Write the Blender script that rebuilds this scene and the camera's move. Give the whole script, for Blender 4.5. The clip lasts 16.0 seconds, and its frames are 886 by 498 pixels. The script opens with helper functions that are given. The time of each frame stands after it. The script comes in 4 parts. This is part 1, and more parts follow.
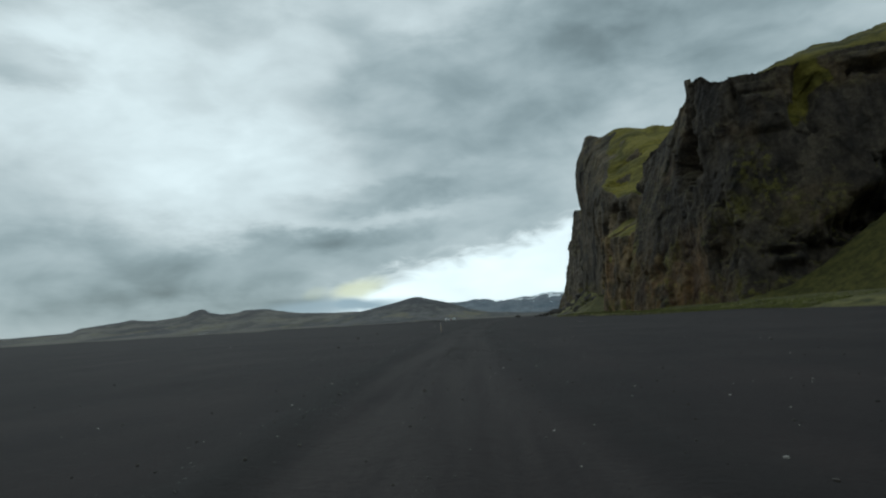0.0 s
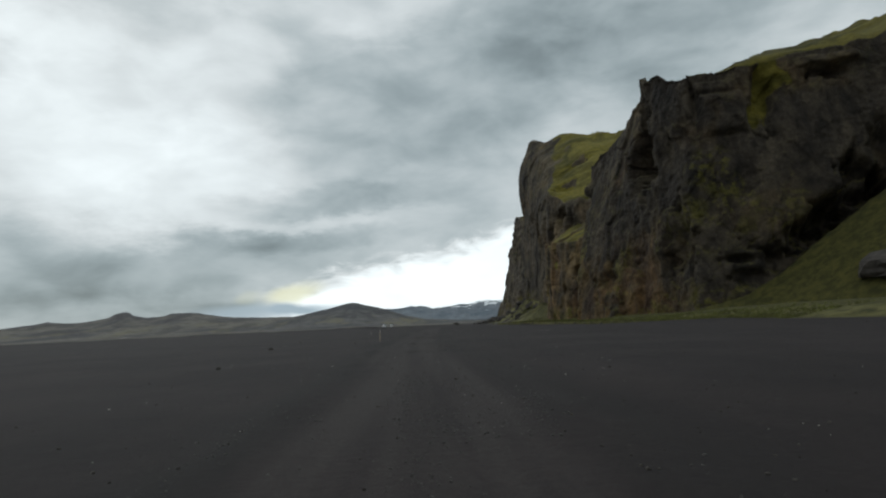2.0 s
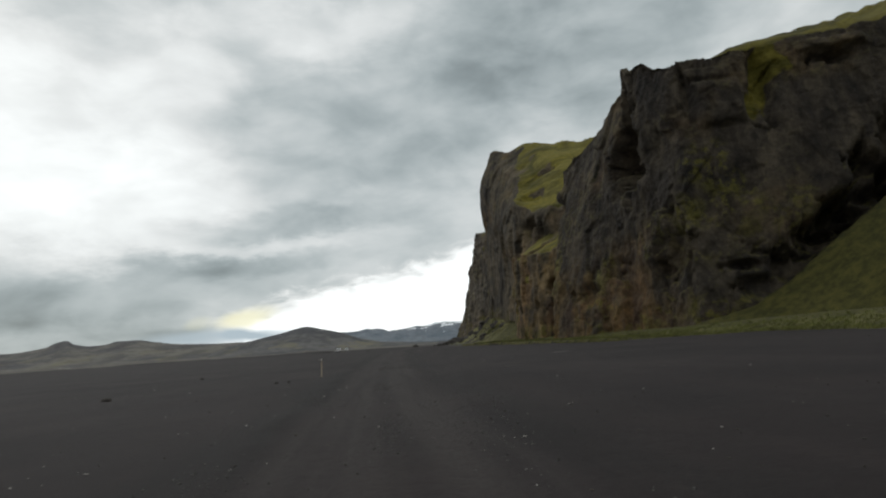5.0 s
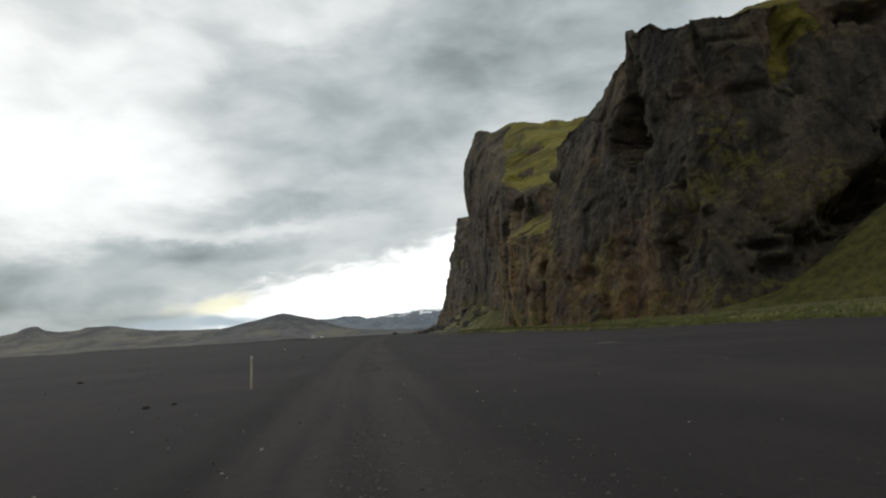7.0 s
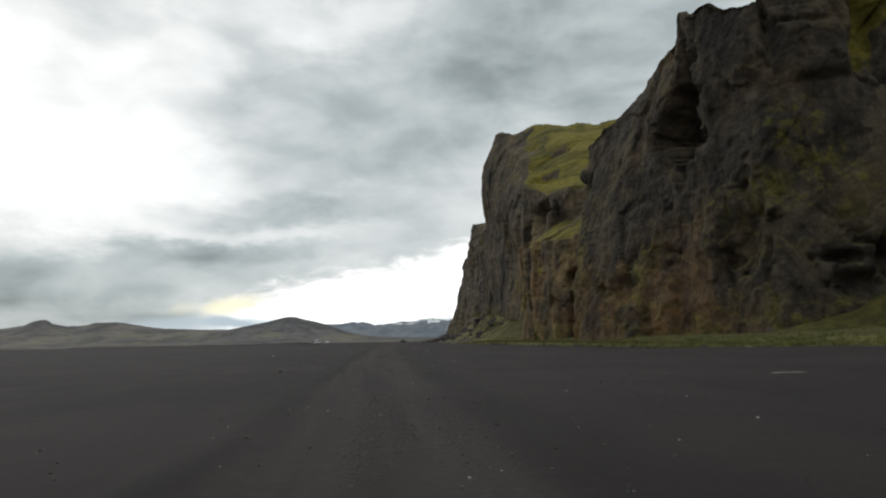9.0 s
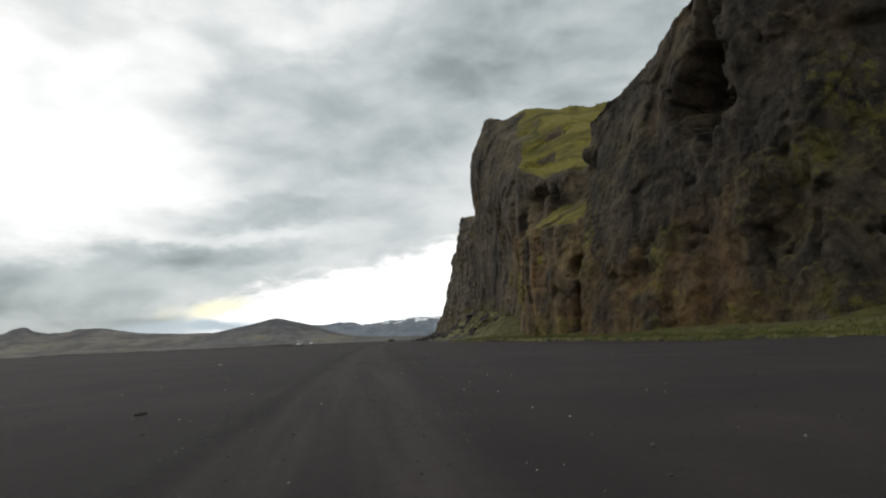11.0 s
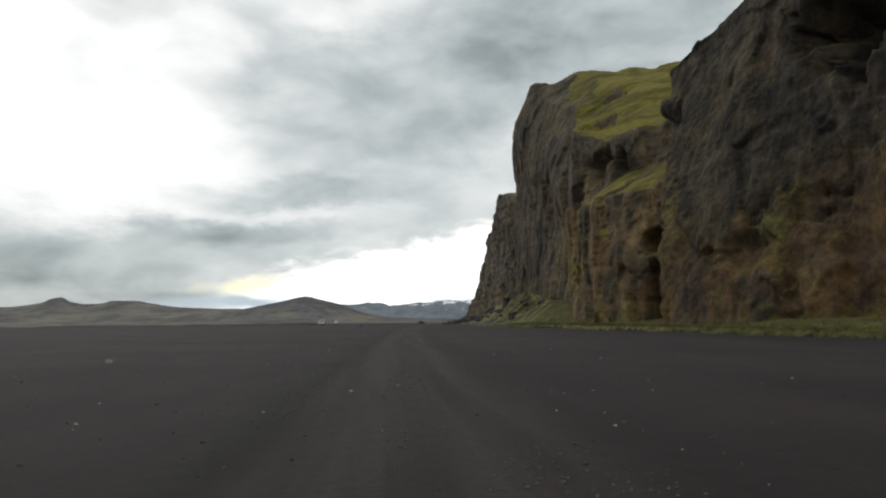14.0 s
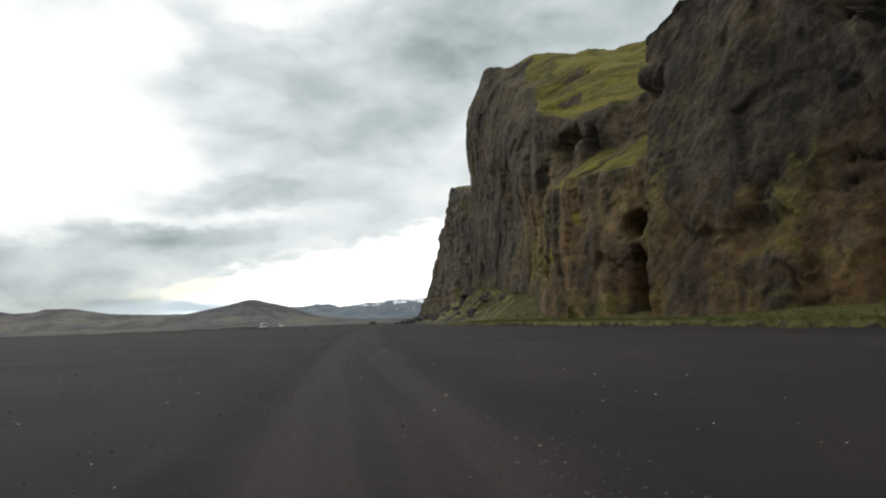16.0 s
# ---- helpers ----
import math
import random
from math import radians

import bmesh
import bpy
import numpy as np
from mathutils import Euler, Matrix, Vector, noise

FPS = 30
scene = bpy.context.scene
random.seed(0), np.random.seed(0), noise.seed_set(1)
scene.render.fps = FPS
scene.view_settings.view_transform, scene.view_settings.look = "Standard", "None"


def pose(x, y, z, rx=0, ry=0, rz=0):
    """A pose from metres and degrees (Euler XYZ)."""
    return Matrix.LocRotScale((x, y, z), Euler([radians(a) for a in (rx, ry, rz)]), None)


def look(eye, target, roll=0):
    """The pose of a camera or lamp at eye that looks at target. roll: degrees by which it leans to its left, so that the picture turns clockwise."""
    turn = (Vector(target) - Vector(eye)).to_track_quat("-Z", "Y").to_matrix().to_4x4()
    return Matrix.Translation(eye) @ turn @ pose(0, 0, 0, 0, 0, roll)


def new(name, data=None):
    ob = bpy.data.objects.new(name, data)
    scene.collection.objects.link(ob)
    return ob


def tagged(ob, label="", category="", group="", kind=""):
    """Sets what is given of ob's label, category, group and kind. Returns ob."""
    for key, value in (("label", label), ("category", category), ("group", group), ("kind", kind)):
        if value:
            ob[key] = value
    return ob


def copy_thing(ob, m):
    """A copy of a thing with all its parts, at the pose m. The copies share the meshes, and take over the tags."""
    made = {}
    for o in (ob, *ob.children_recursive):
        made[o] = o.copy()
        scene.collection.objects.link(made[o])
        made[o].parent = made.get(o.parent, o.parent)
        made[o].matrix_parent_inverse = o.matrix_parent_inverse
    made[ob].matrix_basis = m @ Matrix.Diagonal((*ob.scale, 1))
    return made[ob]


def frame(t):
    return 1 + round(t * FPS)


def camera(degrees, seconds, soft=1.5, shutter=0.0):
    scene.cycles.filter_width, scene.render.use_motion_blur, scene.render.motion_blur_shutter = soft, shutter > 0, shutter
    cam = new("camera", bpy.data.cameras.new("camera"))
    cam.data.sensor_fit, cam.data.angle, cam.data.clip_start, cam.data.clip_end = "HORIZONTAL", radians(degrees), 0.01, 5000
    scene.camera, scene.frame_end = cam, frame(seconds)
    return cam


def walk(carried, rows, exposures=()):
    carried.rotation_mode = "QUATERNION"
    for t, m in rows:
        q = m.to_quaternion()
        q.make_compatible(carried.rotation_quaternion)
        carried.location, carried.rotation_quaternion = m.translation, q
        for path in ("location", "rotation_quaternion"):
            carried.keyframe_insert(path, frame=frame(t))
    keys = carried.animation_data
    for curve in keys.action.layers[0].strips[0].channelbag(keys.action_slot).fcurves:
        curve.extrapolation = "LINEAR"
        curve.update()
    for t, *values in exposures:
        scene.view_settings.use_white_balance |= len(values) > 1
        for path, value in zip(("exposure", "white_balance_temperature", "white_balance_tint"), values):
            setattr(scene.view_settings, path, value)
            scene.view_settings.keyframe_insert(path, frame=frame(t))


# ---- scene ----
import itertools

cam = camera(68.73, 16.0, soft=2.2)
PATH = [
    (0.0, pose(0.000, 0.000, 1.401, 96.181, 3.444, 3.504)),
    (0.5, pose(-0.388, 3.601, 1.402, 96.542, 2.487, 2.318)),
    (1.0, pose(-0.742, 7.202, 1.402, 95.953, 1.818, 0.050)),
    (1.5, pose(-1.022, 10.800, 1.401, 95.567, 2.214, -0.986)),
    (2.0, pose(-1.226, 14.410, 1.399, 96.487, 2.688, -2.122)),
    (2.5, pose(-1.387, 18.042, 1.399, 95.318, 4.639, -2.764)),
    (3.0, pose(-1.504, 21.711, 1.399, 96.517, 5.691, -3.491)),
    (3.5, pose(-1.627, 25.435, 1.354, 95.425, 5.092, -3.905)),
    (4.0, pose(-1.725, 29.221, 1.402, 96.296, 4.833, -3.701)),
    (4.2, pose(-1.770, 30.740, 1.379, 97.150, 4.995, -4.484)),
    (6.3, pose(-1.854, 46.709, 1.429, 98.522, 3.122, -6.986)),
    (6.5, pose(-1.831, 48.278, 1.407, 97.242, 3.123, -7.367)),
    (7.0, pose(-1.694, 52.218, 1.418, 96.998, 3.534, -7.893)),
    (7.5, pose(-1.616, 56.156, 1.411, 97.360, 3.813, -8.149)),
    (8.0, pose(-1.500, 60.132, 1.412, 96.909, 3.130, -7.879)),
    (8.5, pose(-1.448, 64.127, 1.394, 97.108, 2.614, -8.715)),
    (9.0, pose(-1.517, 68.142, 1.400, 97.875, 1.210, -7.254)),
    (9.2, pose(-1.555, 69.753, 1.400, 97.560, 1.107, -7.496)),
    (11.3, pose(-0.709, 86.898, 1.405, 97.658, 2.799, -8.211)),
    (11.5, pose(-0.717, 88.580, 1.398, 97.198, 2.354, -6.482)),
    (12.0, pose(-0.762, 92.797, 1.405, 96.830, -0.249, -3.575)),
    (12.5, pose(-0.763, 97.017, 1.392, 97.005, 0.449, -3.252)),
    (13.0, pose(-0.645, 101.228, 1.398, 96.444, -0.052, -3.683)),
    (13.5, pose(-0.544, 105.449, 1.398, 96.382, 1.409, -5.054)),
    (14.0, pose(-0.486, 109.670, 1.399, 96.263, 0.669, -5.941)),
    (14.5, pose(-0.365, 113.860, 1.394, 96.200, 1.697, -6.373)),
    (15.0, pose(-0.301, 118.046, 1.385, 94.871, 2.639, -10.594)),
    (15.5, pose(-0.170, 122.214, 1.396, 96.174, 3.102, -10.881)),
    (16.0, pose(0.045, 126.358, 1.413, 96.076, 2.282, -10.272)),
]
EXPOSURES = [
    (0.0, -0.48, 5650, -4), (1.0, -0.40, 5900, 2), (2.0, -0.34, 6050, 4), (3.5, -0.25, 6250, 6), (5.0, -0.18, 6330, 7), (9.0, 0.0, 6380, 8), (12.5, 0.05, 6450, 9), (13.5, 0.05, 6440, 9), (14.5, 0.08, 6420, 8), (15.0, 0.12, 6410, 8), (15.5, 0.22, 6400, 8), (16.0, 0.26, 6400, 8),
]
walk(cam, PATH, EXPOSURES)

# ---- world and sun ----
SUN_AZ, SUN_EL = radians(-32), radians(34)


def link(nt, a, b):
    nt.links.new(a, b)


def node(nt, kind, ins=None, op=None, clamp=False):
    """A node with its main setting (op) and its inputs: sockets or values."""
    n = nt.nodes.new(kind)
    if kind == "ShaderNodeMath":
        n.operation, n.use_clamp = op, clamp
    elif kind == "ShaderNodeMix":
        n.data_type, n.blend_type = "RGBA", op
    elif kind == "ShaderNodeMapRange":
        n.interpolation_type = op
    elif kind == "ShaderNodeMapping" and op:
        n.vector_type = op
    elif kind == "ShaderNodeTexVoronoi" and op:
        n.feature = op
    elif kind == "ShaderNodeTexGradient":
        n.gradient_type = op
    elif kind == "ShaderNodeAttribute":
        n.attribute_name = op
    for k, val in (ins or {}).items():
        if isinstance(val, bpy.types.NodeSocket):
            link(nt, val, n.inputs[k])
        else:
            n.inputs[k].default_value = val
    return n


def calc(nt, op, a, b=0.0, c=0.0, clamp=False):
    return node(nt, "ShaderNodeMath", {0: a, 1: b, 2: c}, op=op, clamp=clamp).outputs[0]


def blend(nt, fac, a, b, kind="MIX"):
    n = node(nt, "ShaderNodeMix", op=kind)
    for i, val in ((0, fac), (6, a), (7, b)):
        if isinstance(val, bpy.types.NodeSocket):
            link(nt, val, n.inputs[i])
        elif i == 0:
            n.inputs[0].default_value = val
        else:
            n.inputs[i].default_value = (*val, 1) if len(val) == 3 else val
    return n.outputs[2]


def ramp(nt, fac, lo, hi, a=0.0, b=1.0):
    return node(nt, "ShaderNodeMapRange", {"Value": fac, "From Min": lo, "From Max": hi, "To Min": a, "To Max": b},
                op="SMOOTHSTEP").outputs[0]


def noise_tex(nt, vec, scale, detail=6.0, rough=0.55, stretch=None, distort=0.0):
    if stretch:
        vec = node(nt, "ShaderNodeMapping", {"Vector": vec, "Scale": stretch}).outputs[0]
    return node(nt, "ShaderNodeTexNoise", {"Vector": vec, "Scale": scale, "Detail": detail, "Roughness": rough, "Distortion": distort}).outputs[0]


world = bpy.data.worlds.new("overcast_sky")
scene.world = world
world.use_nodes = True
wt = world.node_tree
wt.nodes.clear()
way = node(wt, "ShaderNodeTexCoord").outputs["Generated"]
sep = node(wt, "ShaderNodeSeparateXYZ", {0: way})
deg = 180 / math.pi
az = calc(wt, "MULTIPLY", calc(wt, "ARCTAN2", sep.outputs[0], sep.outputs[1]), deg)
el = calc(wt, "MULTIPLY", calc(wt, "ARCSINE", sep.outputs[2]), deg)
flat = node(wt, "ShaderNodeCombineXYZ", {0: az, 1: el}).outputs[0]
# cloud deck: streaks that flatten towards the horizon, seen as one layer overhead
drift = calc(wt, "ADD", calc(wt, "ABSOLUTE", sep.outputs[2]), 0.14)
deck = node(wt, "ShaderNodeCombineXYZ", {0: calc(wt, "DIVIDE", sep.outputs[0], drift), 1: calc(wt, "DIVIDE", sep.outputs[1], drift)}).outputs[0]
wisp = noise_tex(wt, deck, 0.75, 5, 0.5, stretch=(1.0, 1.0, 1.0), distort=0.5)
fine = noise_tex(wt, flat, 0.15, 5, 0.52, stretch=(0.65, 1.4, 1.0), distort=0.3)
warp_a = calc(wt, "MULTIPLY_ADD", noise_tex(wt, flat, 0.12, 5, 0.5, stretch=(0.6, 1.6, 1)), 9.0, -4.5)
warp_b = calc(wt, "MULTIPLY_ADD", noise_tex(wt, flat, 0.2, 7, 0.62, stretch=(0.5, 1.3, 1)), 6.0, -3.0)
bent = node(wt, "ShaderNodeCombineXYZ", {0: calc(wt, "ADD", az, warp_a), 1: calc(wt, "ADD", el, warp_b)}).outputs[0]
edge = node(wt, "ShaderNodeCombineXYZ", {0: calc(wt, "MULTIPLY_ADD", warp_a, 0.5, az), 1: calc(wt, "MULTIPLY_ADD", calc(wt, "SUBTRACT", fine, 0.5), 2.2, el)}).outputs[0]


def cloud(src, a, e, ra, re, lean, weight):
    m = node(wt, "ShaderNodeMapping", {"Vector": src, "Location": (a, e, 0), "Rotation": (0, 0, radians(lean)), "Scale": (ra, re, 1)}, op="TEXTURE")
    g = node(wt, "ShaderNodeTexGradient", {"Vector": m.outputs[0]}, op="SPHERICAL")
    return calc(wt, "MULTIPLY", ramp(wt, g.outputs["Fac"], 0.0, 0.75), weight)


CLOUDS = [
    (bent, -31, 19, 15, 11, 0, 0.42), (bent, -20, 12.5, 13, 7, 8, 0.42), (bent, -17, 22, 8, 9, 0, 0.22), (bent, -34, 10, 12, 4, 0, 0.04), (bent, -36, 20.5, 6, 2.2, 0, -0.25),
    (bent, 3, 20.5, 20, 8, 6, -0.13), (bent, 2, 15, 14, 3.6, 10, -0.1), (bent, -8, 11.0, 16, 1.9, 3, -0.17),
    (bent, -13, 7.4, 14, 1.6, 0, -0.15), (bent, -8, 9.2, 12, 1.1, 3, 0.09), (bent, -4, 27, 9, 4, 0, 0.22),
    (bent, 20, 25, 19, 10, 0, -0.23), (bent, -25, 5.4, 22, 5.0, 0, -0.21), (edge, -28, 2.4, 17, 2.4, 0, -0.17), (edge, -14.5, 2.1, 6, 1.0, 2, -0.26),
]
tone = calc(wt, "MULTIPLY_ADD", wisp, 0.08, 0.665)
tone = calc(wt, "MULTIPLY_ADD", calc(wt, "SUBTRACT", fine, 0.5), 0.46, tone)
puff = noise_tex(wt, flat, 0.2, 4, 0.5, stretch=(0.75, 1.4, 1.0), distort=0.3)
tone = calc(wt, "MULTIPLY_ADD", calc(wt, "SUBTRACT", ramp(wt, puff, 0.3, 0.7), 0.5), 0.15, tone)
for item in CLOUDS:
    tone = calc(wt, "ADD", tone, cloud(*item))
# the clear strip under the cloud edge
rim = calc(wt, "MULTIPLY_ADD", calc(wt, "SUBTRACT", node(wt, "ShaderNodeSeparateXYZ", {0: edge}).outputs[0], -1.0), 0.225, 5.8)
tatter = noise_tex(wt, flat, 0.42, 6, 0.62, stretch=(0.55, 1.5, 1.0), distort=0.5)
low = calc(wt, "SUBTRACT", rim, node(wt, "ShaderNodeSeparateXYZ", {0: edge}).outputs[1])
low = calc(wt, "MULTIPLY_ADD", calc(wt, "SUBTRACT", tatter, 0.52), 5.5, low)
strip = calc(wt, "MULTIPLY", ramp(wt, low, -1.0, 1.5), ramp(wt, az, -15.5, -9.0))
strip = calc(wt, "MULTIPLY", strip, ramp(wt, az, 24.0, 40.0, 1.0, 0.0))
tone = calc(wt, "MULTIPLY_ADD", strip, 0.75, tone)
tone = calc(wt, "MAXIMUM", tone, 0.3)
hue = blend(wt, ramp(wt, tone, 0.3, 0.95), (0.875, 0.985, 1.005), (1.0, 1.0, 0.985))
grey = node(wt, "ShaderNodeCombineXYZ", {0: tone, 1: tone, 2: tone}).outputs[0]
cover = blend(wt, 1.0, hue, grey, "MULTIPLY")
glow = calc(wt, "ADD", cloud(edge, -10.4, 3.2, 3.0, 1.2, 12, 0.8), cloud(edge, -14.0, 3.0, 1.8, 0.8, 8, 0.22))
cover = blend(wt, glow, cover, (1.05, 0.99, 0.68))
bank = calc(wt, "ADD", cloud(edge, -13.5, 1.75, 7.5, 1.0, 0, 0.75), cloud(edge, -9.0, 1.95, 4.5, 0.7, 0, 0.6), clamp=True)
cover = blend(wt, bank, cover, (0.5, 0.59, 0.66))
sky = node(wt, "ShaderNodeTexSky")
sky.sky_type, sky.sun_disc, sky.sun_elevation, sky.sun_rotation = "NISHITA", False, SUN_EL, SUN_AZ
thin = blend(wt, 1.0, sky.outputs[0], (0.06, 0.06, 0.06), "MULTIPLY")
seen = blend(wt, 0.95, thin, cover)
back = node(wt, "ShaderNodeBackground", {"Color": seen, "Strength": 1.0})
link(wt, back.outputs[0], node(wt, "ShaderNodeOutputWorld").inputs[0])

sun = new("sun", bpy.data.lights.new("sun", "SUN"))
sun.data.energy, sun.data.angle, sun.data.color = 0.5, radians(25), (1.0, 0.97, 0.92)
sun.matrix_world = look((math.sin(SUN_AZ) * math.cos(SUN_EL) * 300, math.cos(SUN_AZ) * math.cos(SUN_EL) * 300, math.sin(SUN_EL) * 300), (0, 0, 0))


# ---- materials ----
def material(name, rough=0.9, spec=0.3):
    m = bpy.data.materials.new(name)
    m.use_nodes = True
    nt = m.node_tree
    p = nt.nodes["Principled BSDF"]
    p.inputs["Roughness"].default_value = rough
    p.inputs["Specular IOR Level"].default_value = spec
    return m, nt, p


def relief(nt, p, height, dist, strength=1.0):
    b = node(nt, "ShaderNodeBump", {"Height": height, "Distance": dist, "Strength": strength})
    link(nt, b.outputs[0], p.inputs["Normal"])


def attr(nt, name):
    return node(nt, "ShaderNodeAttribute", op=name).outputs["Fac"]


def noise_colour(nt, vec, scale, detail):
    return node(nt, "ShaderNodeTexNoise", {"Vector": vec, "Scale": scale, "Detail": detail}).outputs["Color"]


def rock_material(name, dark, mid, warm, size=1.0, depth=0.26, lush=1.0, rust=(0.088, 0.039, 0.021)):
    m, nt, p = material(name, 0.93, 0.2)
    o = node(nt, "ShaderNodeTexCoord").outputs["Object"]
    o = node(nt, "ShaderNodeMapping", {"Vector": o, "Scale": (1 / size, 1 / size, 1 / size)}).outputs[0]
    big = noise_tex(nt, o, 0.06, 6, 0.6)
    streak = noise_tex(nt, o, 0.3, 8, 0.6, stretch=(1, 1, 0.55), distort=0.5)
    grain = noise_tex(nt, o, 0.8, 9, 0.68)
    pit = node(nt, "ShaderNodeTexVoronoi", {"Vector": o, "Scale": 0.55, "Detail": 4.0}).outputs["Distance"]
    bent = blend(nt, 0.8, o, noise_colour(nt, o, 0.5, 3.0), "ADD")
    block = node(nt, "ShaderNodeTexVoronoi", {"Vector": node(nt, "ShaderNodeMapping", {"Vector": bent, "Scale": (1, 1, 0.6)}).outputs[0], "Scale": 0.34}, op="DISTANCE_TO_EDGE").outputs["Distance"]
    chip = node(nt, "ShaderNodeTexVoronoi", {"Vector": bent, "Scale": 1.1}, op="DISTANCE_TO_EDGE").outputs["Distance"]
    where = ramp(nt, noise_tex(nt, o, 0.1, 4, 0.6), 0.42, 0.58)
    crack = calc(nt, "MULTIPLY", ramp(nt, block, 0.0, 0.09, 0.6, 0.0), where)
    crack = calc(nt, "MAXIMUM", crack, calc(nt, "MULTIPLY", ramp(nt, chip, 0.0, 0.1, 0.35, 0.0), where))
    c = blend(nt, ramp(nt, streak, 0.38, 0.62), dark, mid)
    c = blend(nt, calc(nt, "MULTIPLY", ramp(nt, big, 0.42, 0.62), 0.55), c, mid)
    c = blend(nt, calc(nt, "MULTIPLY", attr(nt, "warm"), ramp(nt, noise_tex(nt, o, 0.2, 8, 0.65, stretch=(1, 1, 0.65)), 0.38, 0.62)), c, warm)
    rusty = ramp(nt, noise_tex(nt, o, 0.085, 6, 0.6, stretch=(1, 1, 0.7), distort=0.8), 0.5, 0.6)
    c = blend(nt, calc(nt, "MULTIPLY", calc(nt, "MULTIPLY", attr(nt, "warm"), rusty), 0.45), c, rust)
    c = blend(nt, 0.7, c, blend(nt, ramp(nt, grain, 0.3, 0.7), (0.62, 0.61, 0.6), (1.25, 1.23, 1.2)), "MULTIPLY")
    stain = noise_tex(nt, o, 0.13, 7, 0.6, stretch=(1, 1, 0.55), distort=0.7)
    c = blend(nt, 1.0, c, blend(nt, ramp(nt, stain, 0.36, 0.62), (0.55, 0.56, 0.6), (1.2, 1.18, 1.1)), "MULTIPLY")
    cell = node(nt, "ShaderNodeTexVoronoi", {"Vector": bent, "Scale": 0.75, "Detail": 2.0}).outputs["Color"]
    c = blend(nt, 0.5, c, blend(nt, cell, (0.55, 0.54, 0.53), (1.5, 1.45, 1.38)), "MULTIPLY")
    mossy = calc(nt, "MULTIPLY", attr(nt, "moss"), calc(nt, "MAXIMUM", ramp(nt, noise_tex(nt, o, 0.5, 9, 0.7), 0.47, 0.6), ramp(nt, noise_tex(nt, o, 0.14, 8, 0.66), 0.5, 0.62)))
    c = blend(nt, mossy, c, blend(nt, ramp(nt, grain, 0.3, 0.7), (0.058, 0.053, 0.012), (0.142, 0.124, 0.028)))
    g = attr(nt, "grass")
    tint = noise_tex(nt, o, 0.075, 7, 0.62, stretch=(1, 1, 2.2), distort=0.6)
    turf = blend(nt, ramp(nt, tint, 0.36, 0.58), [v * lush for v in (0.085, 0.076, 0.014)], [v * lush for v in (0.2, 0.168, 0.029)])
    turf = blend(nt, 0.7, turf, blend(nt, ramp(nt, grain, 0.3, 0.7), (0.55, 0.55, 0.5), (1.25, 1.25, 1.2)), "MULTIPLY")
    c = blend(nt, ramp(nt, calc(nt, "MULTIPLY_ADD", calc(nt, "SUBTRACT", grain, 0.5), 0.7, g), 0.32, 0.7), c, turf)
    link(nt, c, p.inputs["Base Color"])
    hgt = calc(nt, "ADD", grain, calc(nt, "MULTIPLY", pit, 0.6))
    hgt = calc(nt, "SUBTRACT", hgt, calc(nt, "MULTIPLY", crack, 0.4))
    relief(nt, p, calc(nt, "MULTIPLY", hgt, calc(nt, "SUBTRACT", 1.15, g)), depth)
    return m


